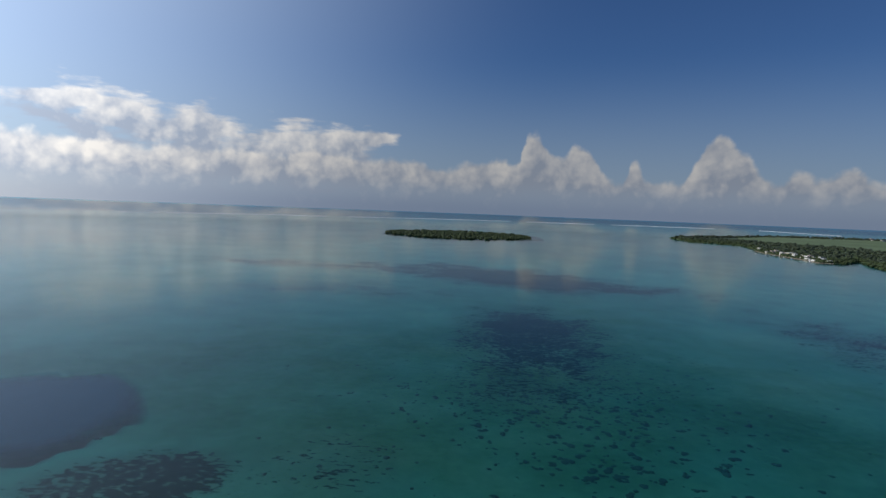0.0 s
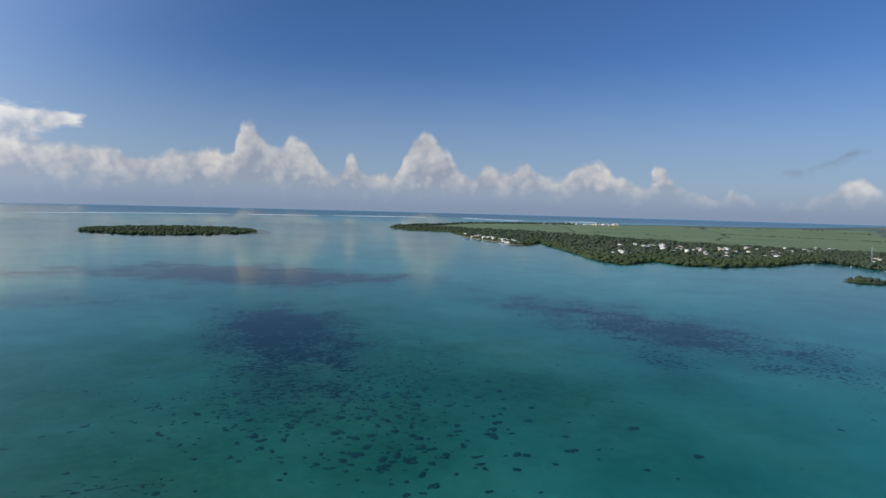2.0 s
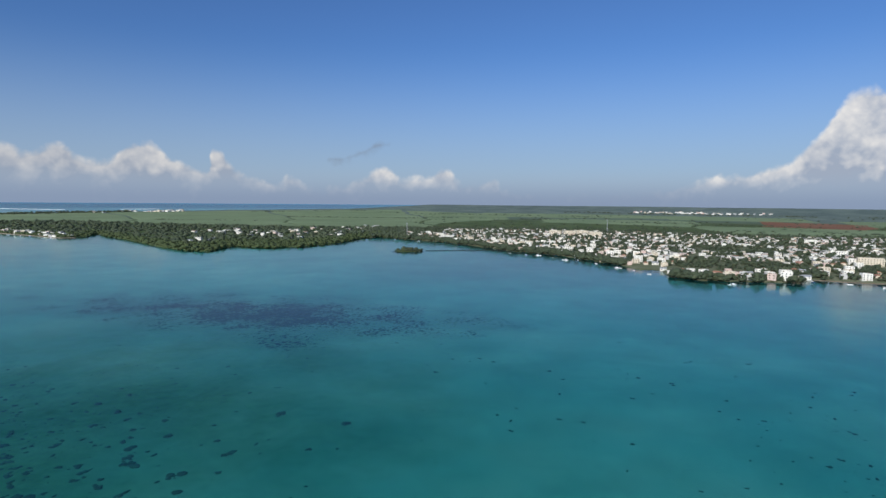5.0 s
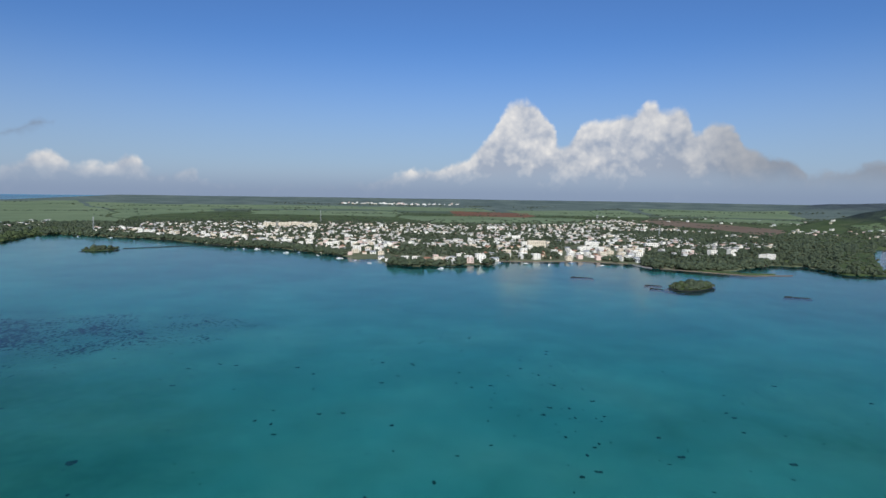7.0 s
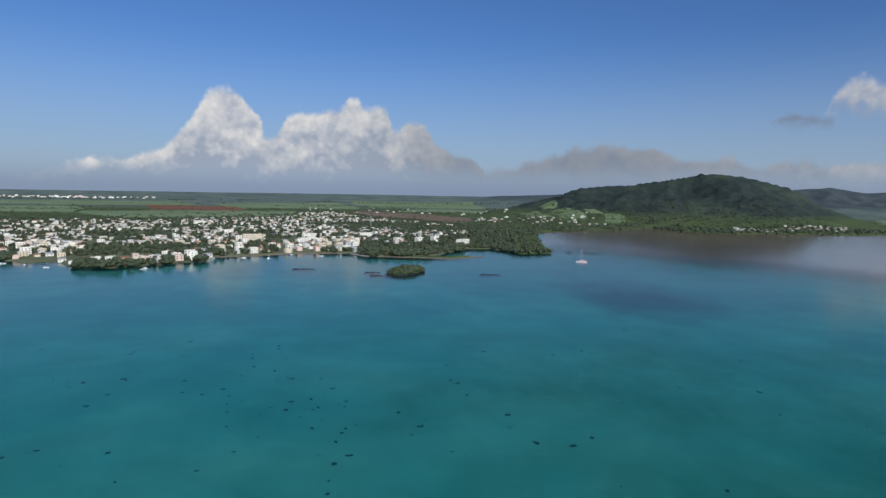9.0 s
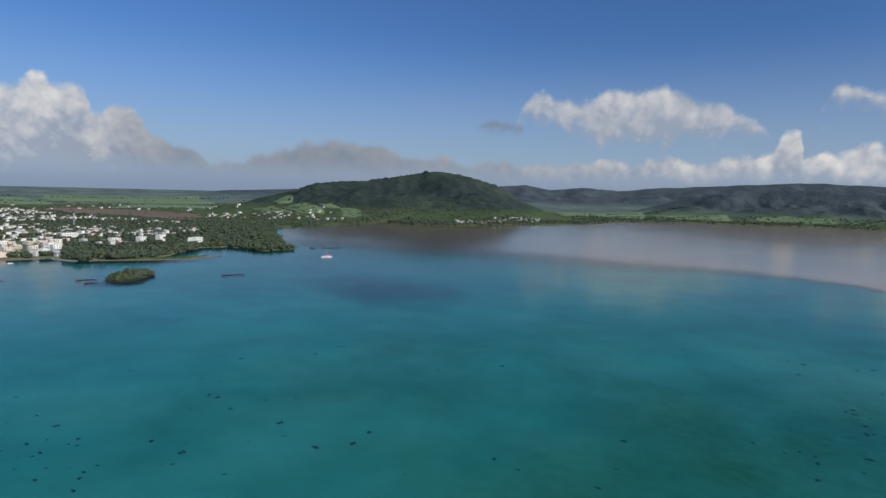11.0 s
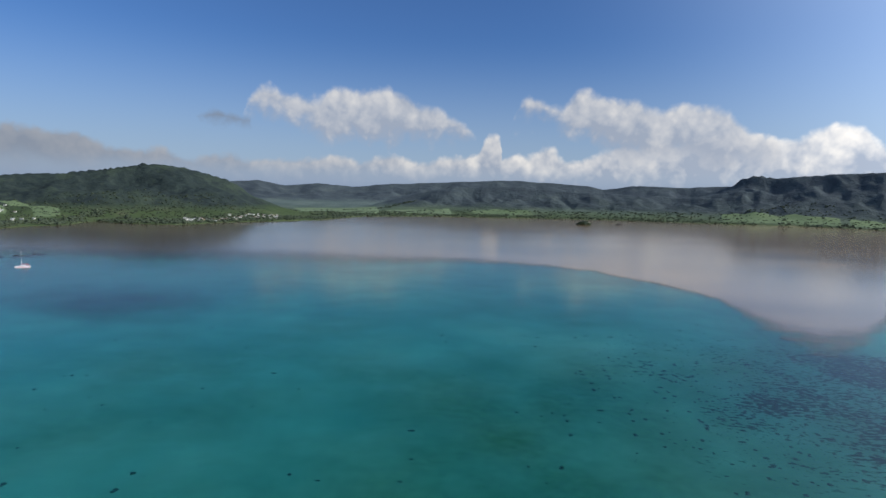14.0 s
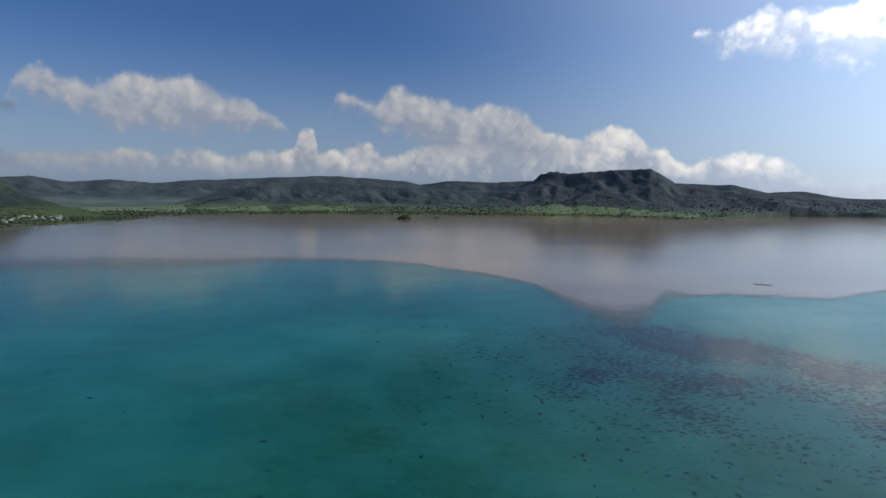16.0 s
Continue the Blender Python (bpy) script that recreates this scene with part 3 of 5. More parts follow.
def depth_at(x, y):
    az, r = place(x, y)
    d = 2.7 + 1.2 * (fbm(x / 180, y / 180, x * 0 + 5, 4) - 0.5) * 2
    d += 2.4 * np.clip((r - 380) / 500, 0, 1) * np.clip((-az - 45) / 25, 0, 1) * np.clip((az + 215) / 40, 0, 1)
    d += 22 * patch(x, y, -197, 195, 53, 47, 0, 0.4)
    d += 2.2 * patch(x, y, 395, -450, 115, 60, -30, 1.0)
    d -= 1.1 * patch(x, y, -330, -420, 110, 90, 20, 0.8)
    south = np.clip((az + 62) / 10, 0, 1) * np.clip((100 - az) / 10, 0, 1)
    d += 3.5 * south * np.clip((r - np.interp(az, [-25, 0, 35, 100], [4420, 4250, 3830, 3400])) / 60, 0, 1)
    d += 1.2 * south * np.clip((r - 900) / 900, 0, 1)
    edge = np.interp(az, COAST[:, 0], COAST[:, 1], left=9e3, right=9e3)
    back = np.where(az > -66, np.interp(az, BACK[:, 0], BACK[:, 1]), 9e3)
    off = np.maximum(edge - r, r - back - 60)
    return np.clip(d * np.clip(off / 60 + 0.6, 0.8, 1), 0.3, None)


SILT_EDGE = np.array([(-240, 900), (-226.5, 782), (-222.7, 671), (-215.1, 639), (-209, 600), (-207.4, 511), (-204.6, 471), (-202, 486), (-199.2, 544), (-196.4, 628), (-191, 714), (-187.4, 757),
                      (-184.8, 803), (-180, 840), (-175, 865), (-169.5, 872), (-164, 857), (-158, 889), (-149.7, 932), (-141.6, 971), (-134, 1060), (-129.5, 1090)], float)


def bed_depth(x, y):
    """The bed is raised under the silt, so that no shadow line shows along its edge."""
    az, r = place(x, y)
    bank = np.clip((r - np.interp(az, SILT_EDGE[:, 0], SILT_EDGE[:, 1], left=9e3, right=9e3) + 70) / 60, 0, 1)
    return depth_at(x, y) * (1 - bank) + 0.25 * bank


def sea_grid(name, material, low, keys, rings, turns):
    rr = np.concatenate([[0.0], 24 * (4960 / 24) ** (np.arange(rings) / (rings - 1))])
    az = np.arange(turns) * 360 / turns
    A, R = np.meshgrid(az, rr)
    x, y = polar(A, R)
    z = sheet_z(R) - (bed_depth(x, y) if low else 0)
    verts = np.stack([x, y, z], -1).reshape(-1, 3)
    return mesh_object(name, verts, grid_faces(len(rr), turns, True), material, None, True, {k: f(x, y) for k, f in keys.items()})


tagged(sea_grid("sea_bed", BED, True, {"weed": weed_at, "algae": algae_at}, 130, 640), "pale coral sand bed with dark weed meadows", "sea bed", kind="structure")
tagged(sea_grid("water", WATER, False, {"depth": depth_at}, 125, 600), "calm clear turquoise lagoon water", "water", kind="structure")


def silty_water():
    az = np.arange(-240, -129.4, 0.2)
    soft = np.interp(az, [-230, -212, -209, -203, -196, -185, -175, -160, -130], [34, 26, 105, 95, 32, 26, 70, 170, 240])
    inner = np.interp(az, SILT_EDGE[:, 0], SILT_EDGE[:, 1]) + 14 * (fbm(az * 0.7, az * 0 + 8, az * 0, 4) - 0.5)
    outer = np.maximum(np.maximum(coast(az) + 40, inner + 300), np.where(az > -131.8, 1600, 0))
    steps = np.array([-1.0, -0.5, 0, 0.5, 1.0])
    rows = [inner + soft * s for s in steps] + [inner + soft + (outer - inner - soft) * s for s in (0.05, 0.15, 0.3, 0.5, 0.75, 1.0)]
    silt = [0.0, 0.25, 0.5, 0.75, 1.0] + [1.2] * 6
    R = np.stack(rows)
    A = np.broadcast_to(az, R.shape)
    x, y = polar(A, R)
    verts = np.stack([x, y, sheet_z(R) + 0.06], -1).reshape(-1, 3)
    ob = mesh_object("silty_water", verts, grid_faces(len(rows), len(az)), SILT, None, True, {"silt": np.repeat(silt, len(az)), "hill_reflection": np.broadcast_to(np.interp(az, [-192, -174, -160, -148], [0, 0.35, 0.75, 1.0]), R.shape)})
    return tagged(ob, "brown silt-laden river water spreading in the bay", "water", kind="structure")


silty_water()


# ---- land ----
def land():
    az = np.arange(-240, -17.85, 0.2)
    steps = np.linspace(0, 1, 170) ** 1.2
    near, far = coast(az), np.interp(az, BACK[:, 0], BACK[:, 1], left=4955)
    far = np.minimum(np.maximum(far, near + 20), 4955)
    R = near[None, :] + (far - near)[None, :] * steps[:, None]
    A = np.broadcast_to(az, R.shape)
    x, y = polar(A, R)
    z = relief(A, R)
    z[0] = sheet_z(R[0]) - 3.0
    z[1] = np.maximum(z[1], 0.5)
    z[-1] = np.where(far < 4900, sheet_z(far) - 2, z[-1])
    wood = np.clip((z - sheet_z(R) - 22) / 22, 0, 1)
    back = np.interp(A, TOWN_BACK[:, 0], TOWN_BACK[:, 1], left=0, right=0)
    town = np.clip((back - R) / 80, 0, 1)
    verts = np.stack([x, y, z], -1).reshape(-1, 3)
    # inland grows with distance and sets the haze painted into LAND.
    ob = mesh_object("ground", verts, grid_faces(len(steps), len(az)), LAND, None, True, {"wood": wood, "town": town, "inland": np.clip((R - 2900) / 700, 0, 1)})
    return tagged(ob, "green coastal plain rising to wooded hills", "land", kind="structure")


land()


def field(name, material, label, az0, az1, r0, r1, lift=2.0):
    """A field on the plain, with an uneven hedge line; r0 and r1 are the near and far edge at both ends."""
    n = max(4, int((az1 - az0) / 0.25))
    az = np.linspace(az0, az1, n)
    s = (az - az0) / (az1 - az0)
    near = r0[0] + (r0[1] - r0[0]) * s + 35 * (fbm(az * 1.3, az * 0 + 3, az * 0, 4) - 0.5)
    far = r1[0] + (r1[1] - r1[0]) * s + 60 * (fbm(az * 1.1, az * 0 + 6, az * 0, 3) - 0.5)
    far = np.minimum(far, np.interp(az, BACK[:, 0], BACK[:, 1], left=4950) - 60)
    rows = np.linspace(0, 1, 26)
    R = near + (far - near) * rows[:, None]
    A = np.broadcast_to(az, R.shape) + 3.0 * (fbm(R / 420, R * 0 + 2, R * 0, 3) - 0.5) + (R - 2500) / 900
    x, y = polar(A, R)
    z = relief(A, R) + lift
    z[0] -= lift + 0.5
    z[-1] -= lift + 0.5
    z[:, 0] -= lift + 0.5
    z[:, -1] -= lift + 0.5
    ob = mesh_object(name, np.stack([x, y, z], -1).reshape(-1, 3), grid_faces(26, n), material, None, True)
    return tagged(ob, label, "field", kind="structure")


for spec in [(-36, -24, (2560, 3050), (3900, 3560)), (-49.5, -36.2, (2080, 2540), (4080, 3900)), (-62.5, -49.7, (2080, 2060), (4350, 4120)), (-71, -62.8, (3150, 2250), (3900, 4200)),
             (-88, -74, (2500, 2700), (3200, 3300)), (-106.5, -88.3, (2060, 1960), (2600, 2640)), (-86, -70, (3500, 3450), (3900, 4000)), (-98, -86, (3450, 3350), (3800, 3900)), (-112, -99.5, (3050, 3000), (3900, 3600)),
             (-125, -113, (3350, 3300), (4050, 4200)), (-124, -116, (2600, 2700), (3050, 3200)), (-165, -157, (2700, 2760), (3400, 3300)), (-172, -165.5, (2850, 2850), (3150, 3050))]:
    field("cane_field", CANE, "broad green sugar cane field on the plain", *spec)
for spec in [(-131.8, -129.9, (2400, 2380), (2540, 2520)), (-134.4, -132.9, (2150, 2130), (2330, 2300)), (-129.5, -127, (2080, 2050), (2380, 2300)), (-132.5, -129.8, (2020, 2050), (2330, 2350)), (-136, -134, (1980, 1960), (2180, 2150)), (-206, -197, (3030, 2990), (3250, 3240)),
             (-213, -206.5, (3040, 3060), (3250, 3260)), (-180, -174, (2960, 2930), (3120, 3100))]:
    field("pasture", GRASS, "bright green pasture at the foot of the hill", *spec, lift=1.2)
field("ploughed_field", SOIL, "ploughed field of bare red earth", -101, -93.2, (2640, 2720), (3250, 3420))
field("fallow_field", FALLOW, "fallow brown field behind the town", -121.5, -111.6, (1730, 2190), (2160, 2880), 1.5)

# ---- islets, banks, rocks ----
def mound(name, label, category, material, cx, cy, a, b, turn, height, kind="", rings=14, spokes=72, lumpy=0.25):
    """A low island: an uneven oval whose flanks run under the water."""
    rr = np.linspace(0, 1.12, rings)
    th = np.arange(spokes) * 2 * np.pi / spokes
    T, R = np.meshgrid(th, rr)
    wob = 1 + lumpy * (fbm(np.cos(T) * 1.5 + cx % 5 + 4, np.sin(T) * 1.5 + 6, T * 0, 3) - 0.5) * 2
    q = math.radians(turn)
    u, v = np.cos(T) * R * a * wob, np.sin(T) * R * b * wob
    x, y = cx + u * math.cos(q) - v * math.sin(q), cy + u * math.sin(q) + v * math.cos(q)
    z = height * (1 - R ** 3) * (0.75 + 0.5 * fbm(x / 9, y / 9, x * 0, 3)) - np.clip(R - 1, 0, 1) * 18
    ob = mesh_object(name, np.stack([x, y, z], -1).reshape(-1, 3), grid_faces(rings, spokes, True), material, None, True, {"town": x * 0, "wood": x * 0, "inland": x * 0})
    return tagged(ob, label, category, kind=kind)


mound("islet", "low mangrove islet alone in the lagoon", "islet", LAND, -72, 2215, 282, 330, 0, 1.4, "structure")
mound("islet", "tiny wooded islet off the town", "islet", LAND, 990, 552, 30, 20, -50, 1.5, "structure")
mound("islet", "rocky islet with scrub trees before the town", "islet", LAND, 630, -306, 36, 17, -55, 1.8, "structure")
mound("islet", "small dark wooded islet in the silty bay", "islet", LAND, -176, -2215, 26, 15, 0, 2.5, "structure")
mound("islet", "bare rock islet in the silty bay", "islet", ROCK, -316, -2290, 15, 9, 0, 5, "structure")
mound("rock_skirt", "black rock shelf round the scrub islet", "rock", ROCK, 630, -306, 42, 19.5, -55, 0.7, "", 8, 60, 0.35)
for x, y, a, b, t in ((702, -196, 17, 3, 70), (566, -387, 15, 3, 65), (615, -258, 9, 2, 60), (640, -264, 12, 2, 75), (735, -668, 8, 3, 0), (722, -690, 12, 3, 30), (716, -712, 9, 2.5, 40)):
    for k in (-1, 0, 1):
        along = k * a * 0.52
        mound("reef_rock", "dark wet reef rocks just above the water", "rock", ROCK, x + along * math.cos(radians(t)), y + along * math.sin(radians(t)), a * (0.34 - 0.07 * k), b * (0.42 + 0.12 * k), t + 14 * k, 0.7 + 0.2 * k, "", 6, 24, 0.7)
mound("sandbank", "small brown sandbank awash in the silt", "sandbank", SAND, -452, -587, 12, 3.2, -40, 0.8, "structure", 6, 28, 0.5)


def strip(name, label, category, material, line, width, lift, kind="structure"):
    """A bank along a line of (azimuth, distance)."""
    line = np.array(line, float)
    az = np.linspace(line[0, 0], line[-1, 0], 90)
    order = np.argsort(line[:, 0])
    mid = np.interp(az, line[order, 0], line[order, 1]) + 5 * (fbm(az * 3, az * 0 + 1, az * 0, 3) - 0.5)
    w = width * (0.6 + 0.8 * fbm(az * 2, az * 0 + 7, az * 0, 3)) * np.sin(np.linspace(0.25, np.pi - 0.15, 90)) ** 0.4
    s = np.array([-1.15, -1, -0.5, 0, 0.5, 1, 1.15])
    up = np.array([-1.5, 0.15, 0.8, 1.0, 0.8, 0.15, -1.5])
    R = mid + s[:, None] * w / 2
    A = np.broadcast_to(az, R.shape)
    x, y = polar(A, R)
    z = sheet_z(R) + lift * up[:, None] * np.ones_like(R)
    flip = grid_faces(7, 90)
    ob = mesh_object(name, np.stack([x, y, z], -1).reshape(-1, 3), flip if az[-1] > az[0] else flip[:, ::-1], material, None, True, {"town": A * 0, "wood": A * 0})
    return tagged(ob, label, category, kind=kind)


strip("spit", "long low sand spit with dry grass", "sand spit", WET_SAND, [(-123.8, 888), (-120.5, 850), (-117, 858), (-113, 868)], 9, 0.8)
strip("spit", "grass-grown back of the sand spit", "sand spit", LAND, [(-122.5, 884), (-120, 866), (-117, 874), (-114, 884)], 16, 1.7)
strip("beach", "narrow sandy village beach", "beach", SAND, [(-31.5, 1692), (-30.5, 1684), (-28.5, 1826), (-26.0, 2016), (-25.3, 2120)], 16, 1.2)
strip("beach", "narrow sandy beach below the town", "beach", WET_SAND, [(-110, 912), (-105.5, 916), (-101.3, 892), (-97.6, 882)], 5, 0.9)
strip("sea_wall", "low stone quay along the waterfront", "quay", plain("quay_stone", (0.22, 0.21, 0.19), 0.9), [(-112.2, 868), (-111.3, 884), (-110.4, 905)], 7, 1.3)
for spec in ([(15, 3985), (20, 3965), (33, 3770)], [(-3, 4235), (5, 4150), (13, 4010)], [(-11, 4290), (-4.5, 4240)], [(-21.5, 4390), (-16, 4345), (-12.5, 4300)], [(-31, 4240), (-25, 4400)], [(-38, 4330), (-35, 4290)]):
    strip("breaker", "white line of surf breaking on the outer reef", "surf", FOAM, spec, 26, 1.2)


strip("weed_line", "dark line of drifting weed along the silt edge", "drifting weed", ROCK, [(-190.4, 719), (-191.4, 708), (-193.2, 680)], 2.2, 0.16, "")


# ---- trees ----
def ball(level):
    bm = bmesh.new()
    bmesh.ops.create_icosphere(bm, subdivisions=level, radius=1.0)
    v = np.array([p.co[:] for p in bm.verts])
    f = np.array([[p.index for p in q.verts] for q in bm.faces])
    bm.free()
    return v, f


LUMP1, LUMP2 = ball(1), ball(2)


def crown(rng, lumps, ball_mesh, low=False):
    """Clumps of leaves round a few limbs: an uneven outline with gaps. About one metre in radius."""
    bv, bf = ball_mesh
    vs, fs, n = [], [], 0
    for k in range(lumps):
        h = rng.random()
        ang, out = rng.random() * 6.283, (0.25 + 0.55 * rng.random()) * (1.0 - 0.55 * h)
        size = (0.28 + 0.24 * rng.random()) * (1.25 if low else 1.0)
        c = np.array([math.cos(ang) * out, math.sin(ang) * out, (0.35 + 0.75 * h) * (0.6 if low else 1)])
        jit = 1 + 0.5 * (rng.random((len(bv), 1)) - 0.5)
        vs.append(bv * jit * size * np.array([1.15, 1.15, 0.8]) + c)
        fs.append(bf + n)
        n += len(bv)
    return np.concatenate(vs), np.concatenate(fs)


def trunk_mesh(rng):
    """A tapered, leaning trunk that forks into three limbs."""
    vs, fs = [], []

    def limb(a, b, ra, rb):
        n = len(vs)
        for p, r in ((a, ra), (b, rb)):
            for k in range(5):
                vs.append((p[0] + r * math.cos(k * 1.2566), p[1] + r * math.sin(k * 1.2566), p[2]))
        for k in range(5):
            m = (k + 1) % 5
            fs.append((n + k, n + m, n + 5 + m))
            fs.append((n + k, n + 5 + m, n + 5 + k))

    fork = (0.06 * rng.random(), 0.06 * rng.random(), 0.45)
    limb((0, 0, -0.25), fork, 0.075, 0.05)
    for k in range(3):
        ang = k * 2.1 + rng.random()
        limb(fork, (0.4 * math.cos(ang), 0.4 * math.sin(ang), 0.85), 0.045, 0.02)
    return np.array(vs), np.array(fs)


rng = np.random.default_rng(11)
LOW_CROWNS = [crown(rng, 6, LUMP1) for _ in range(7)]
LOW_BUSHES = [crown(rng, 5, LUMP1, True) for _ in range(6)]


def wood(name, label, material, az, r, size, bush=False, seed=1):
    """Many trees joined as one growth; crowns on short trunks."""
    gen = np.random.default_rng(seed)
    x, y = polar(az, r)
    z = relief(az, r) if not isinstance(bush, float) else np.full_like(x, bush)
    trunks = [tuple(q[:10] for q in trunk_mesh(gen)) for _ in range(3)]
    vs, fs, slots, n = [], [], [], 0
    shapes = LOW_BUSHES if bush else LOW_CROWNS
    for k in range(len(x)):
        a = gen.random() * 6.283
        rot = np.array([[math.cos(a), -math.sin(a), 0], [math.sin(a), math.cos(a), 0], [0, 0, 1]])
        stretch = np.array([1, 1, (0.5 if bush else 0.7) + 0.5 * gen.random()]) * size[k]
        for slot, (v, f) in enumerate((shapes[k % len(shapes)], trunks[k % 3])):
            if slot and bush:
                continue
            vs.append(v @ rot.T * stretch + np.array([x[k], y[k], z[k] - 0.1 * size[k]]))
            fs.append(f + n)
            slots.append(np.full(len(f), slot))
            n += len(v)
    ob = mesh_object(name, np.concatenate(vs), np.concatenate(fs), [material, BARK])
    ob.data.polygons.foreach_set("material_index", np.concatenate(slots).astype(np.int32))
    return tagged(ob, label, "trees", kind="stuff")


def sow(n, az0, az1, inner, outer, seed, clump=0.0, power=1.0):
    """Places between two distances; clump thins them to groves."""
    gen = np.random.default_rng(seed)
    az = gen.uniform(az0, az1, n * 6)
    lo, hi = inner(az), outer(az)
    r = lo + (hi - lo) * gen.random(len(az)) ** power
    x, y = polar(az, r)
    grove = fbm(x / 110, y / 110, x * 0 + 3, 4)
    keep = (grove > 0.40 + clump * 0.25) & (hi > lo) & (r < 4900) & ~inlet(az, r)
    return az[keep][:n], r[keep][:n], gen


def thin(az, r, gen, share=0.22):
    """Few trees along the built-up quay."""
    free = gen.random(len(az))
    keep = ((az < -111.4) | (az > -103.6) | (r > coast(az) + 210) | (free < share)) & ((az < -97) | (az > -91.5) | (r > coast(az) + 70) | (free < 0.4))
    return az[keep], r[keep], gen


def shore(gap):
    return lambda az: coast(az) + gap


FIELD_EDGE = np.array([(-66, 2200), (-62, 2040), (-50, 2030), (-49, 2060), (-36, 2520), (-30, 2800), (-24, 3040), (-18, 2960)], float)
az, r, gen = sow(1700, -60, -18.2, shore(3), lambda a: np.minimum(coast(a) + 170, np.interp(a, FIELD_EDGE[:, 0], FIELD_EDGE[:, 1])), 21, -1)
wood("mangrove", "dense olive-green mangrove along the shore", MANGROVE, az, r, 5.0 + 3.5 * gen.random(len(az)), True, 2)
az, r, gen = sow(2100, -62, -18.6, shore(120), lambda a: np.interp(a, FIELD_EDGE[:, 0], FIELD_EDGE[:, 1]), 22, -0.6)
wood("coastal_wood", "dark mixed woodland behind the mangrove", LEAF, az, r, 5.5 + 4.5 * gen.random(len(az)), True, 3)
az, r, gen = sow(500, -36, -18.5, lambda a: np.interp(a, BACK[:, 0], BACK[:, 1]) - 160, lambda a: np.interp(a, BACK[:, 0], BACK[:, 1]) - 15, 23, -0.6)
wood("coastal_wood", "dark trees along the far shore", LEAF, az, r, 6 + 4.0 * gen.random(len(az)), False, 4)
gen = np.random.default_rng(5)
th, rad = gen.random(1150) * 6.283, gen.random(1150) ** 0.5
x, y = -72 + 278 * rad * np.cos(th), 2215 + 325 * rad * np.sin(th)
az, r = place(x, y)
wood("mangrove", "dense low mangrove covering the islet", MANGROVE, az, r, 5.4 + 3.4 * gen.random(1150), 0.8, 6)
TB = lambda a: np.interp(a, TOWN_BACK[:, 0], TOWN_BACK[:, 1])
az, r, gen = thin(*sow(7500, -127, -57, shore(8), lambda a: TB(a) + 150, 24, -0.4))
wood("town_trees", "dark garden trees between the houses", LEAF, az, r, 3.0 + 4.4 * gen.random(len(az)) ** 1.7, False, 7)
az, r, gen = thin(*sow(1150, -124, -57, shore(2), shore(40), 25, -0.15))
wood("shore_trees", "broad shade trees along the waterfront", LEAF, az, r, 5.0 + 3.5 * gen.random(len(az)), False, 8)
az, r, gen = sow(900, -130.7, -112, shore(6), lambda a: np.minimum(coast(a) + 520, 1650), 26, -0.6)
wood("coastal_wood", "dense wood on the headland beside the town", LEAF, az, r, (3.0 + 3.6 * gen.random(len(az)) ** 1.6) * np.interp(az, [-130.7, -127.0], [0.55, 1.0]), True, 9)
az, r, gen = sow(1900, -131, -109, lambda a: np.maximum(coast(a) + 380, 1280), lambda a: np.interp(a, [-131, -122, -115, -109], [2150, 1900, 1800, 1700]), 31, -0.5)
wood("coastal_wood", "dark woodland between the town and the hill", LEAF, az, r, 3.6 + 3.4 * gen.random(len(az)) ** 1.6, True, 15)
az, r, gen = sow(520, -132, -60, lambda a: TB(a) + 40, lambda a: a * 0 + 3900, 27, 0.5, 1.3)
wood("hedges", "dark hedges and groves between the fields", LEAF, az, r, 4.5 + 4 * gen.random(len(az)), True, 10)


def tree_rows(lines, seed):
    """Places of trees along straight field borders: (azimuth, distance) of both ends, trees, breadth."""
    gen = np.random.default_rng(seed)
    xs, ys = [], []
    for az0, r0, az1, r1, n, wide in lines:
        x0, y0, x1, y1 = *polar(az0, r0), *polar(az1, r1)
        t = gen.random(n)
        gaps = fbm(t * 9 + az0, t * 0 + 2, t * 0, 3) > 0.40
        t = t[gaps]
        xs.append(x0 + (x1 - x0) * t + gen.normal(0, wide, len(t)))
        ys.append(y0 + (y1 - y0) * t + gen.normal(0, wide, len(t)))
    az, r = place(np.concatenate(xs), np.concatenate(ys))
    keep = r < 4900
    return az[keep], r[keep], gen


BORDERS = [(-58, 3950, -80, 3620, 260, 30), (-62, 3300, -76, 3150, 160, 18), (-75, 4250, -104, 4150, 420, 45), (-80, 2900, -97, 2760, 170, 12), (-97, 2250, -106, 2150, 190, 26), (-103.5, 2900, -108, 2820, 120, 26),
           (-106, 3500, -128, 3350, 330, 24), (-108, 4000, -131, 3900, 380, 40), (-112, 2950, -118, 3080, 110, 12), (-117, 2620, -126, 2680, 190, 22), (-104, 1990, -92, 1850, 220, 22), (-92, 1850, -72, 1990, 330, 22),
           (-121, 3100, -130, 2900, 170, 18), (-109, 2560, -115, 2720, 120, 16), (-36, 2950, -47, 2650, 150, 12), (-49, 3300, -61, 3080, 170, 12), (-38, 3820, -58, 4200, 300, 24), (-156, 2620, -170, 3080, 200, 16), (-158, 2900, -168, 3400, 160, 20)]
az, r, gen = tree_rows(BORDERS, 33)
wood("hedges", "dark rows of trees along the field borders", LEAF, az, r, 4.0 + 4.5 * gen.random(len(az)) ** 1.5, True, 14)
az, r, gen = sow(850, -162, -131.4, shore(4), shore(190), 28, -0.3)
wood("coastal_wood", "dark trees along the bay shore", LEAF, az, r, 4.5 + 4.0 * gen.random(len(az)), True, 11)
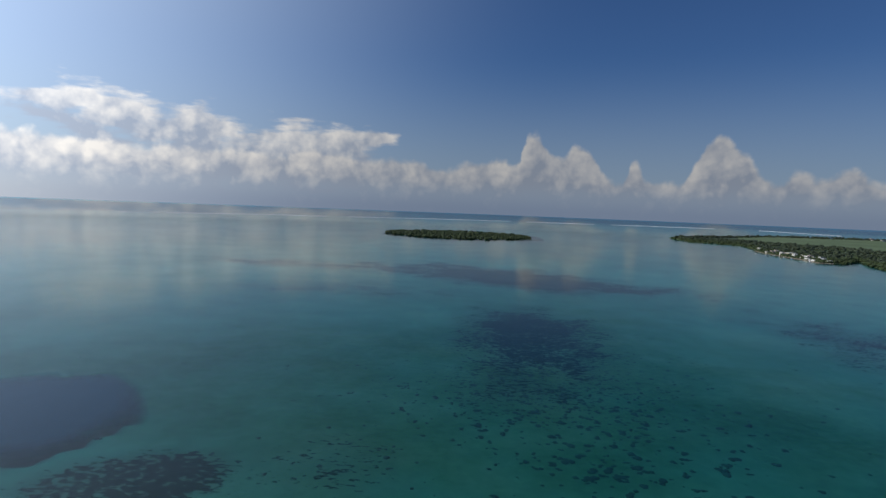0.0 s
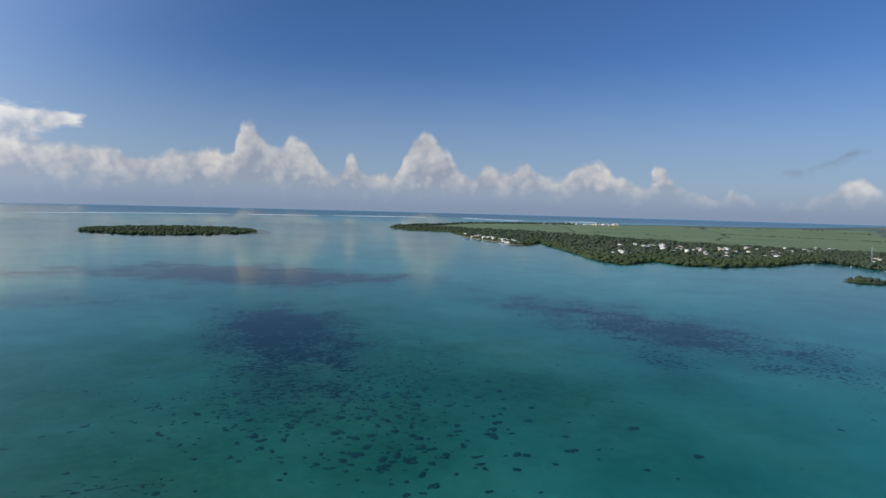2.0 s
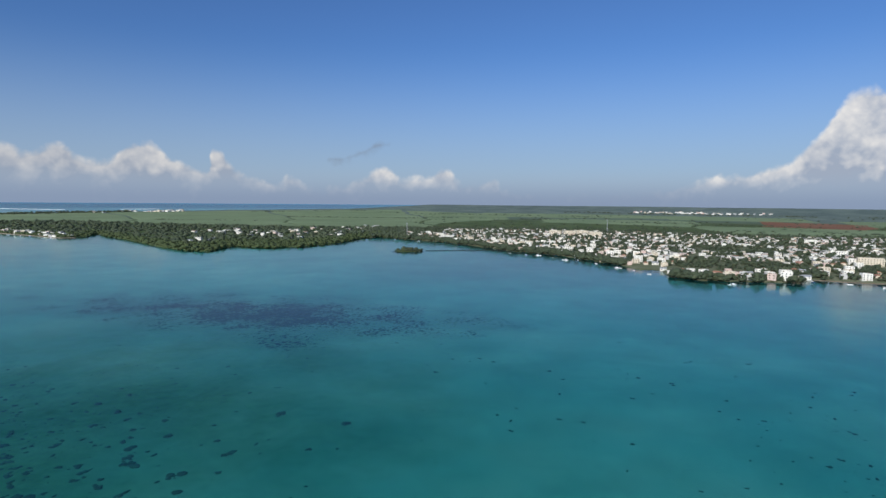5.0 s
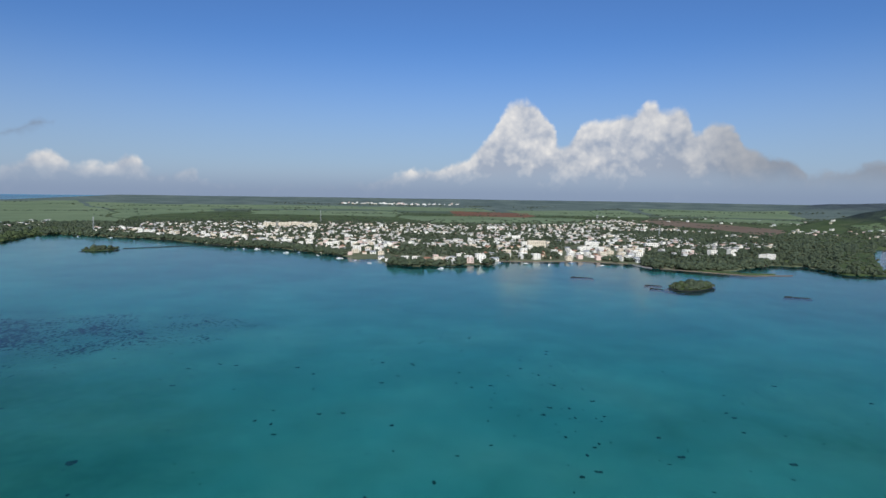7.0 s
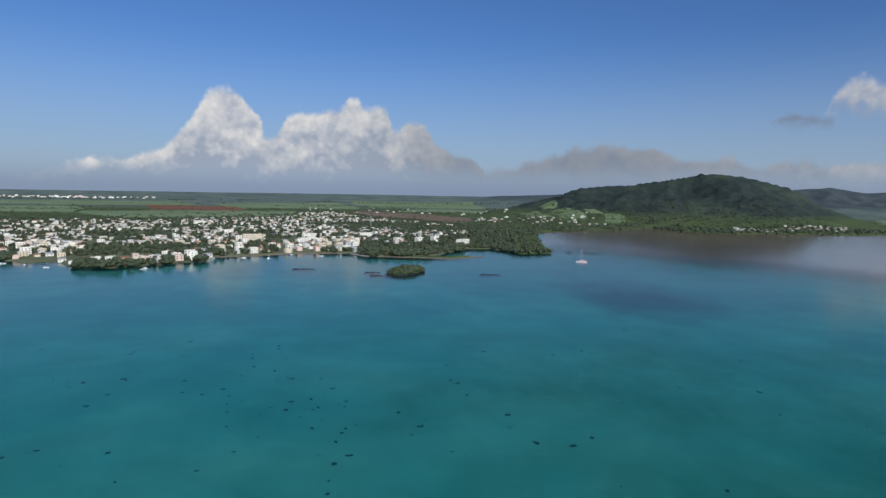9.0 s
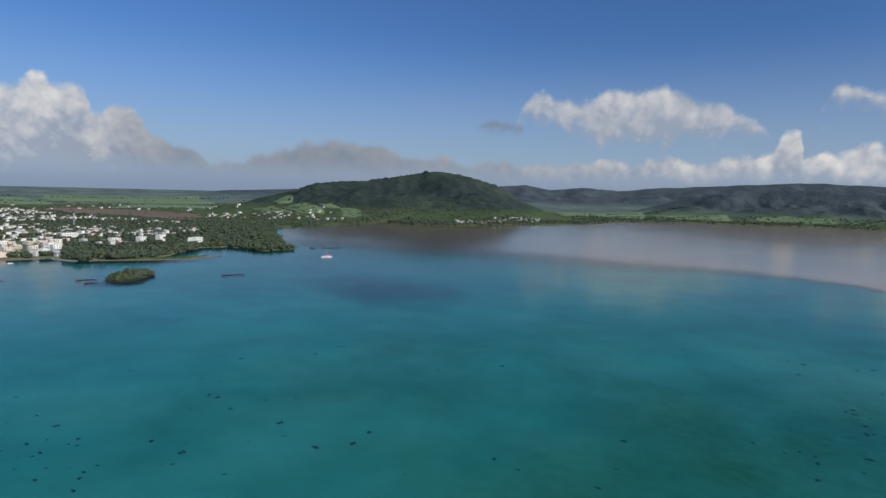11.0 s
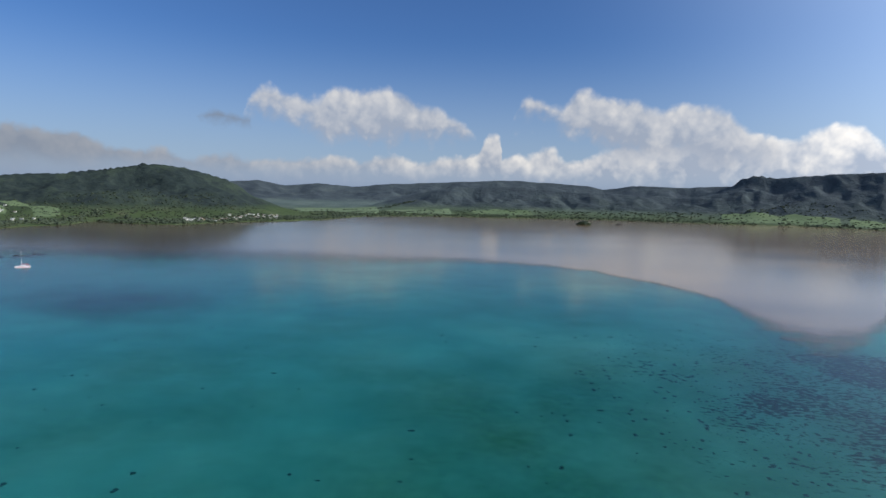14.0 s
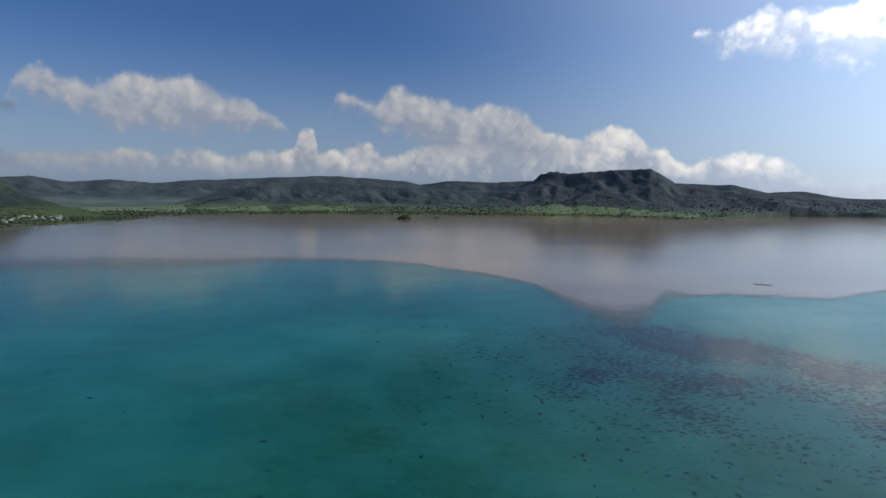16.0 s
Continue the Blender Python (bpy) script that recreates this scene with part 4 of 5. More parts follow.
az, r, gen = sow(1300, -154, -127, lambda a: a * 0 + 1900, lambda a: a * 0 + 2330, 29, -0.4)
wood("hill_forest", "forest on the steep slopes of the hill", LEAF, az, r, 2.6 + 2.4 * gen.random(len(az)), True, 12)
az, r, gen = sow(3000, -232, -158, shore(4), shore(460), 30, -0.5, 1.3)
wood("coastal_wood", "dark trees at the foot of the far hills", LEAF, az, r, 3.4 + 3.6 * gen.random(len(az)), True, 13)


def tree(seed, leaves):
    """A single tree with its trunk and its crown of leaf clumps, about one metre in radius."""
    gen = np.random.default_rng(seed)
    top = empty("tree")
    v, f = trunk_mesh(gen)
    mesh_object("trunk", v, f, BARK, top)
    v, f = crown(gen, 15, LUMP2)
    mesh_object("crown", v, f, leaves, top, False)
    tagged(top, "bushy dark green shore tree with an uneven crown", "tree", "trees by the water")
    return top


TREES = [tree(40 + k, MANGROVE if k == 2 else LEAF) for k in range(5)]


def plant(places, size, z, fall=None):
    gen = np.random.default_rng(int(abs(places[0][0])))
    for k, (x, y) in enumerate(places):
        s = size * (0.75 + 0.5 * gen.random()) * (fall[k] if fall else 1.0)
        t = copy_thing(TREES[k % 5], pose(x, y, z if z is not None else land_z(float(place(x, y)[0]), math.hypot(x, y)), 0, 0, gen.random() * 360))
        t.scale = (s, s, s * (0.8 + 0.4 * gen.random()))


def spread(n, cx, cy, a, b, turn, seed):
    gen = np.random.default_rng(seed)
    out, rim, q = [], [], math.radians(turn)
    for _ in range(n):
        t, d = gen.random() * 6.283, gen.random() ** 0.5 * 0.95
        u, v = a * d * math.cos(t), b * d * math.sin(t)
        out.append((cx + u * math.cos(q) - v * math.sin(q), cy + u * math.sin(q) + v * math.cos(q)))
        rim.append(1.15 - 0.75 * (d / 0.95) ** 2)
    return out, rim


for n, (cx, cy, a, b, turn), size, z, seed in ((86, (630, -306, 37, 19, -55), 4.3, 1.0, 1), (44, (990, 552, 31, 21, -50), 4.0, 0.8, 2), (28, (-176, -2215, 26, 16, 0), 8.5, 1.0, 3)):
    spots, rim = spread(n, cx, cy, a, b, turn, seed)
    plant(spots, size, z, rim)
SHADE = []
for k in range(66):
    q = -130.6 + 18.5 * k / 80 if k < 45 else -86.3 - 5.0 * (k - 45) / 21
    SHADE.append(tuple(float(c) for c in polar(q, float(coast(q)) + 8 + (k * 7 % 5) * 6)))
plant(SHADE, 3.9, None)
for proto in TREES:
    proto.matrix_basis = pose(*[float(c) for c in polar(-128 - 0.3 * TREES.index(proto), 985.0)], 3.0)
    proto.scale = (5, 5, 5)

# ---- buildings ----
WALLS = [plain(n, c, 0.8, 0.1, 0.3) for n, c in (("white_render", (0.70, 0.67, 0.60)), ("cream_render", (0.60, 0.52, 0.40)), ("pale_grey_render", (0.46, 0.45, 0.43)), ("pink_render", (0.55, 0.42, 0.36)), ("pale_blue_render", (0.50, 0.60, 0.66)))]
ROOFS = [plain(n, c, 0.85, 0.2, 0.3) for n, c in (("concrete_roof", (0.38, 0.36, 0.33)), ("rust_iron_roof", (0.28, 0.14, 0.09)), ("grey_iron_roof", (0.27, 0.28, 0.29)), ("pale_roof", (0.58, 0.56, 0.52)))]
PANE = plain("window_glass", (0.035, 0.045, 0.055), 0.15, 0.2, 0.5, 0.0, 0.6)
DOORS = plain("painted_door", (0.16, 0.10, 0.06), 0.6)
STEEL = plain("galvanised_steel", (0.42, 0.42, 0.42), 0.5, 0.15, 0.5, 0.6)


def box_bm(bm, x0, x1, y0, y1, z0, z1, bevel=0.0):
    got = bmesh.ops.create_cube(bm, size=1.0)["verts"]
    for v in got:
        v.co = Vector(((x0 + x1) / 2 + v.co.x * (x1 - x0), (y0 + y1) / 2 + v.co.y * (y1 - y0), (z0 + z1) / 2 + v.co.z * (z1 - z0)))
    if bevel:
        bmesh.ops.bevel(bm, geom=list({e for v in got for e in v.link_edges}), offset=bevel, segments=1, affect="EDGES")


def box_part(name, parent, material, dims, bevel=0.0, label=""):
    bm = bmesh.new()
    box_bm(bm, *dims, bevel)
    return part(name, bm, material, parent, label)


def house(width, deep, floors, wall, roof, gable, label, group="houses of the town", name="house"):
    """A rendered house: walls, a flat slab with a parapet or a pitched iron roof, windows with sills, a door, a water tank."""
    top = empty(name)
    tall = 3.0 * floors
    bm = bmesh.new()
    box_bm(bm, -width / 2, width / 2, -deep / 2, deep / 2, -1.5, tall, 0.06)
    if not gable:
        for s in (-1, 1):
            box_bm(bm, -width / 2, width / 2, s * (deep / 2 - 0.12) - 0.12, s * (deep / 2 - 0.12) + 0.12, tall + 0.004, tall + 0.7)
            box_bm(bm, s * (width / 2 - 0.12) - 0.12, s * (width / 2 - 0.12) + 0.12, -deep / 2 + 0.244, deep / 2 - 0.244, tall + 0.004, tall + 0.7)
    body = part("wall", bm, wall, top)
    bm = bmesh.new()
    if gable:
        w, d, h = width / 2 + 0.5, deep / 2 + 0.5, min(3.0, deep * 0.28)
        low = [bm.verts.new(p) for p in ((-w, -d, tall), (w, -d, tall), (w, d, tall), (-w, d, tall))]
        up = [bm.verts.new((p.co.x, p.co.y, tall + 0.18)) for p in low]
        ridge = [bm.verts.new((-w + 0.3, 0, tall + h)), bm.verts.new((w - 0.3, 0, tall + h))]
        bm.faces.new(low[::-1])
        for k in range(4):
            bm.faces.new((low[k], low[(k + 1) % 4], up[(k + 1) % 4], up[k]))
        bm.faces.new((up[0], up[1], ridge[1], ridge[0])), bm.faces.new((up[2], up[3], ridge[0], ridge[1]))
        bm.faces.new((up[1], up[2], ridge[1])), bm.faces.new((up[3], up[0], ridge[0]))
    else:
        box_bm(bm, -width / 2 + 0.25, width / 2 - 0.25, -deep / 2 + 0.25, deep / 2 - 0.25, tall + 0.004, tall + 0.2)
    part("roof", bm, roof, top)
    if not gable:
        bm = bmesh.new()
        bmesh.ops.create_cone(bm, cap_ends=True, segments=10, radius1=0.8, radius2=0.72, depth=1.6, matrix=Matrix.Translation((width * 0.28, deep * 0.2, tall + 1.0)))
        part("water_tank", bm, DOORS, top, "dark round water tank")
    count = max(2, int(width / 3.6))
    for f in range(floors):
        for k in range(count):
            x = (k + 0.5) / count * width - width / 2
            for s in (-1, 1):
                if f == 0 and k == count // 2 and s == -1:
                    box_part("door", top, DOORS, (x - 0.55, x + 0.55, -deep / 2 - 0.05, -deep / 2 + 0.1, 0.0, 2.1))
                    continue
                bm = bmesh.new()
                box_bm(bm, x - 0.75, x + 0.75, s * deep / 2 - 0.06, s * deep / 2 + 0.06, 3 * f + 0.95, 3 * f + 2.25)
                box_bm(bm, x - 0.9, x + 0.9, s * (deep / 2 + 0.1) - 0.08, s * (deep / 2 + 0.1) + 0.08, 3 * f + 0.82, 3 * f + 0.92)
                part("window", bm, PANE, top)
    if floors > 1:
        box_part("balcony", top, wall, (-width * 0.35, width * 0.35, -deep / 2 - 1.3, -deep / 2 + 0.004, 2.9, 3.08))
    return tagged(top, label, "house", group)


HOUSES = [house(10, 8, 1, WALLS[0], ROOFS[3], False, "white single-storey concrete house with a flat roof"),
          house(11, 9, 2, WALLS[0], ROOFS[0], False, "white two-storey concrete house with a flat roof"),
          house(9, 7.5, 1, WALLS[1], ROOFS[1], True, "cream house with a rusty iron roof"),
          house(12, 9, 2, WALLS[1], ROOFS[0], False, "cream two-storey concrete house with a balcony"),
          house(9, 8, 2, WALLS[2], ROOFS[3], False, "pale grey two-storey concrete house"),
          house(10, 8, 1, WALLS[0], ROOFS[2], True, "white cottage with a grey iron roof"),
          house(10, 9, 2, WALLS[3], ROOFS[0], False, "faded pink two-storey concrete house"),
          house(13, 10, 3, WALLS[0], ROOFS[3], False, "white three-storey building with balconies")]
BLOCKS = [house(34, 13, 4, WALLS[1], ROOFS[0], False, "long cream four-storey apartment block", "large buildings of the town", "apartment_block"),
          house(26, 14, 3, WALLS[0], ROOFS[3], False, "large white three-storey public building", "large buildings of the town", "public_building")]


def settle(ob, az, r, turn, scale=1.0):
    x, y = (float(c) for c in polar(az, r))
    got = copy_thing(ob, pose(x, y, land_z(az, r) + 0.2, 0, 0, turn))
    got.scale = (scale, scale, scale)
    return got


def town_plots(n, az0, az1, inner, outer, seed, gap=13.0, power=1.0, bare=0.36):
    """Building plots along rough street lines, none nearer to another than gap."""
    gen = np.random.default_rng(seed)
    taken, out = set(), []
    for _ in range(n * 14):
        az = gen.uniform(az0, az1)
        lo, hi = float(inner(az)), float(outer(az))
        r = lo + (hi - lo) * gen.random() ** power
        x, y = (float(c) for c in polar(az, r))
        if float(fbm(np.array([x / 170]), np.array([y / 170]), np.array([2.0]), 3)[0]) < bare:
            continue
        key = (round(x / gap), round(y / gap))
        if any((key[0] + i, key[1] + j) in taken for i in (-1, 0, 1) for j in (-1, 0, 1) if i == 0 or j == 0):
            continue
        taken.add(key)
        out.append((az, r, gen.integers(0, 1000)))
        if len(out) >= n:
            break
    return out


STREET = 12.0


def far_houses(name, label, plots, grow=1.0):
    """Houses too far off to be told apart one by one: walls, roofs and window openings in one mesh."""
    vs, fs, slots = [], [], []

    def block(m, x0, x1, y0, y1, z0, z1, slot):
        n = len(vs)
        for z in (z0, z1):
            for x, y in ((x0, y0), (x1, y0), (x1, y1), (x0, y1)):
                vs.append(m @ Vector((x, y, z)))
        for q in ((0, 3, 2, 1), (4, 5, 6, 7), (0, 1, 5, 4), (1, 2, 6, 5), (2, 3, 7, 6), (3, 0, 4, 7)):
            fs.append(tuple(n + i for i in q))
            slots.append(slot)

    for az, r, pick in plots:
        x, y = (float(c) for c in polar(az, r))
        m = pose(x, y, land_z(az, r), 0, 0, STREET + 90 * (pick % 2) + pick % 17 - 8)
        w, d, t = (4 + pick % 4) * grow, (3.5 + pick % 3) * grow, (3.2, 5.8, 3.2, 3.6, 6.6)[pick % 5] * grow
        block(m, -w, w, -d, d, -2, t, (0, 0, 1, 0, 2, 3, 0)[pick % 7])
        block(m, -w - 0.2, w + 0.2, -d - 0.2, d + 0.2, t + 0.004, t + 0.5, 5 + (0, 3, 1, 2, 3, 0)[pick % 6])
        for k in range(3):
            u = -w + w * 2 * (k + 0.5) / 3
            for s in (-1, 1):
                block(m, u - 0.8, u + 0.8, s * d - 0.05, s * d + 0.05, t - 2.2, t - 0.9, 4)
    ob = mesh_object(name, vs, fs, WALLS[:4] + [PANE] + ROOFS)
    ob.data.polygons.foreach_set("material_index", np.array(slots, np.int32))
    return tagged(ob, label, "houses", kind="stuff")


near = town_plots(260, -119, -60, lambda a: coast(a) + (14 if a > -111 else 150), lambda a: coast(a) + 230, 61, 13.5)
QUAY = [p for p in town_plots(70, -111.2, -103.8, lambda a: coast(a) + 12, lambda a: coast(a) + 190, 71, 12.0, 1.0, 0.1)
        if all(math.hypot(p[1] - q[1], (p[0] - q[0]) * 17) > 14 for q in near)]
near += QUAY
near += [p for p in town_plots(26, -86.0, -79.5, lambda a: coast(a) + 12, lambda a: coast(a) + 120, 72, 12.0, 1.0, 0.1) if all(math.hypot(p[1] - q[1], (p[0] - q[0]) * 15) > 14 for q in near)]
for az, r, pick in near:
    settle(HOUSES[pick % 8], az, r, STREET + 90 * (pick % 4) + pick % 15 - 7, 0.8 + 0.25 * (pick % 7) / 7)
for k, proto in enumerate(HOUSES):
    proto.matrix_basis = pose(*[float(c) for c in polar(-88 - 1.1 * k, 836.0 + 5 * (k % 3))], 3.6, 0, 0, 82.0)
for az, r, turn, b in ((-75.2, 1690, 15, 0), (-76.6, 1700, 12, 0), (-77.8, 1720, 10, 0), (-79.0, 1650, 14, 0), (-96.8, 1610, 5, 1), (-106.5, 1150, 0, 1), (-112.0, 1180, 3, 1), (-121.7, 1060, 40, 1)):
    settle(BLOCKS[b], az, r, turn + 80)
BLOCKS[0].matrix_basis = pose(*[float(c) for c in polar(-101.2, 1100.0)], land_z(-101.2, 1100.0), 0, 0, 90)
BLOCKS[1].matrix_basis = pose(*[float(c) for c in polar(-99.0, 1260.0)], land_z(-99.0, 1260.0), 0, 0, 84)
far_houses("town_houses", "crowded white and cream houses of the town", town_plots(1700, -122, -58, lambda a: coast(a) + (225 if a > -111 else 330), TB, 62, 11, 1.2), 0.80)
far_houses("village_houses", "white beach houses among the trees", town_plots(34, -31.5, -25.6, lambda a: coast(a) + 14, lambda a: coast(a) + 120, 63, 15))
far_houses("village_houses", "scattered white houses in the coastal wood", town_plots(70, -58, -40, lambda a: coast(a) + 170, lambda a: coast(a) + 620, 64, 18))
far_houses("village_houses", "houses along the far southern shore", town_plots(40, -40, -33, lambda a: np.interp(a, BACK[:, 0], BACK[:, 1]) - 130, lambda a: np.interp(a, BACK[:, 0], BACK[:, 1]) - 30, 65, 18), 1.6)
far_houses("village_houses", "white houses at the foot of the hill", town_plots(50, -135.5, -123, lambda a: np.maximum(coast(a) + 60, 1850), lambda a: 2150, 66, 16), 0.75)
far_houses("village_houses", "white village houses on the bay shore", town_plots(70, -155, -146.5, lambda a: coast(a) + 60, lambda a: coast(a) + 190, 67, 14), 0.7)
far_houses("village_houses", "few white houses on the plain", town_plots(30, -128, -104, lambda a: 2400, lambda a: 3100, 68, 22), 0.8)
far_houses("airport_buildings", "long white buildings far across the plain", town_plots(46, -93.5, -82, lambda a: 4180, lambda a: 4330, 69, 30), 1.35)


def mast(az, r, height, label):
    """A steel lattice mast: four legs, ladder braces, and a drum of aerials at the head."""
    top = empty("radio_mast", (*[float(c) for c in polar(az, r)], land_z(az, r)))
    for sx, sy in ((-1, -1), (1, -1), (1, 1), (-1, 1)):
        bm = bmesh.new()
        bmesh.ops.create_cone(bm, cap_ends=True, segments=6, radius1=0.3, radius2=0.22, depth=height, matrix=Matrix.Translation((sx * 0.9, sy * 0.9, height / 2)))
        part("leg", bm, STEEL, top)
    for k in range(int(height / 3)):
        z = 1.5 + 3 * k
        bm = bmesh.new()
        for s in (-1, 1):
            box_bm(bm, -0.9, 0.9, s * 0.9 - 0.06, s * 0.9 + 0.06, z, z + 0.12)
            box_bm(bm, s * 0.9 - 0.06, s * 0.9 + 0.06, -0.84, 0.84, z + 0.13, z + 0.25)
        part("brace", bm, STEEL, top)
    bm = bmesh.new()
    bmesh.ops.create_cone(bm, cap_ends=True, segments=12, radius1=1.3, radius2=1.3, depth=2.2, matrix=Matrix.Translation((0, 0, height - 1.5)))
    part("aerial_drum", bm, WALLS[2], top)
    return tagged(top, label, "mast")


mast(-60.6, 1560, 36, "slender steel radio mast beside the bay")
mast(-80.0, 1960, 40, "slender steel radio mast behind the town")
mast(-112.6, 1500, 30, "slender steel radio mast above the houses")

# ---- boats ----
HULLS = [plain("white_hull", (0.80, 0.80, 0.78), 0.35, 0.06), plain("blue_hull", (0.08, 0.20, 0.38), 0.4, 0.1), plain("red_hull", (0.46, 0.07, 0.06), 0.4, 0.1)]
CANVAS = plain("red_canvas", (0.62, 0.10, 0.10), 0.8, 0.1)


def hull_bm(length, beam, height, bow=0.55):
    """A lofted open hull with a raking bow and a flat stern."""
    bm = bmesh.new()
    rows = []
    for s in np.linspace(0, 1, 9):
        w = beam / 2 * (1 - max(0, (s - bow) / (1 - bow)) ** 2.2) + 0.02
        sheer = height * (1 + 0.45 * max(0, s - 0.5))
        x = (s - 0.5) * length
        rows.append([bm.verts.new(p) for p in ((x, -w, sheer), (x, -w * 0.82, 0.1), (x - 0.04 * length * s, 0, -0.3), (x, w * 0.82, 0.1), (x, w, sheer), (x, w * 0.8, sheer * 0.55), (x, -w * 0.8, sheer * 0.55))])
    for a, b in zip(rows, rows[1:]):
        for k in range(7):
            m = (k + 1) % 7
            bm.faces.new((a[k], b[k], b[m], a[m]))
    bm.faces.new(rows[0]), bm.faces.new(rows[-1][::-1])
    bmesh.ops.recalc_face_normals(bm, faces=bm.faces)
    return bm


def boat(kind):
    """A moored open boat with thwarts, a small cuddy and an outboard engine."""
    top = empty("moored_boat")
    length = (6.5, 8.5, 10.5)[kind]
    part("hull", hull_bm(length, length * 0.3, 0.8), HULLS[kind if kind < 2 else 0], top)
    for k in range(2):
        box_part("thwart", top, DOORS, (-length * 0.2 + 1.6 * k, -length * 0.2 + 1.6 * k + 0.3, -length * 0.11, length * 0.11, 0.5, 0.56))
    if kind:
        cabin = box_part("cabin", top, HULLS[0], (0.3, length * 0.28, -length * 0.1, length * 0.1, 0.45, 1.9), 0.15)
        box_part("canopy", cabin, HULLS[0], (-length * 0.2, length * 0.26, -length * 0.12, length * 0.12, 2.0, 2.1), 0.03)
    box_part("outboard", top, PANE, (-length / 2 - 0.4, -length / 2 - 0.004, -0.2, 0.2, -0.1, 1.1), 0.08)
    return tagged(top, ("small white open fishing boat at anchor", "blue and white motor boat at anchor", "white cabin cruiser at anchor")[kind], "boat", "moored boats")


BOATS = [boat(k) for k in range(3)]
MOORINGS = [(-71, 45), (-72.6, 60), (-73.8, 38), (-75.2, 52), (-76.4, 70), (-77.6, 40), (-79.4, 35), (-81.5, 40), (-83.0, 30), (-84.4, 55), (-91.6, 30), (-97.6, 30), (-100.2, 34), (-102.5, 45), (-104.6, 30), (-107.6, 42), (-61.8, 40), (-59.4, 55),
            (-25.0, 120), (-25.6, 190), (-26.4, 110), (-27.0, 60), (-27.8, 70), (-28.4, 45), (-29.2, 80), (-29.8, 40), (-23.0, 120), (-24.0, 90), (-22.0, 60)]
for k, (az, gap) in enumerate(MOORINGS):
    x, y = (float(c) for c in polar(az, float(coast(az)) - gap))
    if k < 3:
        BOATS[k].matrix_basis = pose(x, y, 0, 0, 0, 47.0 * k)
    else:
        copy_thing(BOATS[(k * 2) % 3], pose(x, y, 0, 0, 0, (k * 67) % 360))


def catamaran(x, y, turn):
    """A sailing catamaran under bare pole: two hulls, a bridge deck, a saloon, a mast with its boom and stays."""
    top = empty("catamaran", (x, y, 0), turn)
    for s in (-1, 1):
        bm = hull_bm(15.0, 1.7, 1.35, 0.5)
        bmesh.ops.translate(bm, verts=bm.verts, vec=(0, s * 3.1, 0))
        side = part("hull", bm, HULLS[0], top, "white hull")
        box_part("stripe", side, CANVAS, (-7.3, 4.5, s * 3.1 - 0.88, s * 3.1 + 0.88, 0.55, 0.95), 0.0, "red stripe")
    box_part("deck", top, HULLS[0], (-6.5, 3.2, -2.3, 2.3, 0.9, 1.3), 0.1)
    saloon = box_part("saloon", top, HULLS[0], (-3.6, 2.0, -2.1, 2.1, 1.304, 2.7), 0.35)
    box_part("saloon_window", saloon, PANE, (-3.2, 2.08, -2.13, 2.13, 1.75, 2.3))
    box_part("awning", top, CANVAS, (-6.6, -3.7, -2.6, 2.6, 2.9, 3.0), 0.03, "red canvas awning")
    for s in (-1, 1):
        box_part("awning_post", top, STEEL, (-6.4, -6.3, s * 2.4 - 0.05, s * 2.4 + 0.05, 1.3, 2.9))
    bm = bmesh.new()
    bmesh.ops.create_cone(bm, cap_ends=True, segments=8, radius1=0.14, radius2=0.09, depth=17.0, matrix=Matrix.Translation((1.0, 0, 11.2)))
    pole = part("mast", bm, HULLS[0], top)
    box_part("boom", pole, CANVAS, (-5.2, 0.8, -0.22, 0.22, 3.9, 4.35), 0.08, "boom with a furled red sail cover")
    box_part("crossbeam", top, STEEL, (6.2, 6.4, -3.0, 3.0, 1.35, 1.55))
    for end in ((6.3, 0, 1.5), (-5.5, -3.0, 1.4), (-5.5, 3.0, 1.4)):
        a, b = Vector((1.0, 0, 19.3)), Vector(end)
        bm = bmesh.new()
        bmesh.ops.create_cone(bm, cap_ends=True, segments=5, radius1=0.04, radius2=0.04, depth=(b - a).length)
        bmesh.ops.transform(bm, matrix=Matrix.Translation((a + b) / 2) @ (b - a).to_track_quat("Z", "Y").to_matrix().to_4x4(), verts=bm.verts)
        part("stay", bm, STEEL, pole)
    return tagged(top, "white sailing catamaran with red trim and furled sail", "catamaran")


catamaran(620, -588, 35)


def fish_fence():
    """A line of stakes with rails, from the tiny islet to the shore."""
    top = empty("fish_fence", (1000, 540, 0))
    a, b = np.array([8.0, -16.0]), np.array([118.0, -165.0])
    for k in range(34):
        p = a + (b - a) * k / 33
        bm = bmesh.new()
        bmesh.ops.create_cone(bm, cap_ends=True, segments=6, radius1=0.16, radius2=0.12, depth=4.0, matrix=Matrix.Translation((p[0], p[1], -0.6 + 0.15 * (k % 3))))
        part("stake", bm, ROCK, top)
    d = (b - a) / np.linalg.norm(b - a)
    for z in (0.35, 0.95):
        bm = bmesh.new()
        box_bm(bm, -0.08, np.linalg.norm(b - a), -0.12, 0.12, z - 0.25, z + 0.25)
        bmesh.ops.transform(bm, matrix=Matrix.Translation((a[0], a[1], 0)) @ Matrix.Rotation(math.atan2(d[1], d[0]), 4, "Z"), verts=bm.verts)
        part("rail", bm, ROCK, top)
    return tagged(top, "long line of dark wooden stakes in the shallows", "fence")


fish_fence()


# ---- coral heads on the lagoon bed ----
CORAL = plain("coral_head", (0.13, 0.135, 0.09), 0.9, 0.3, 0.2)
CORAL_SHAPES = []
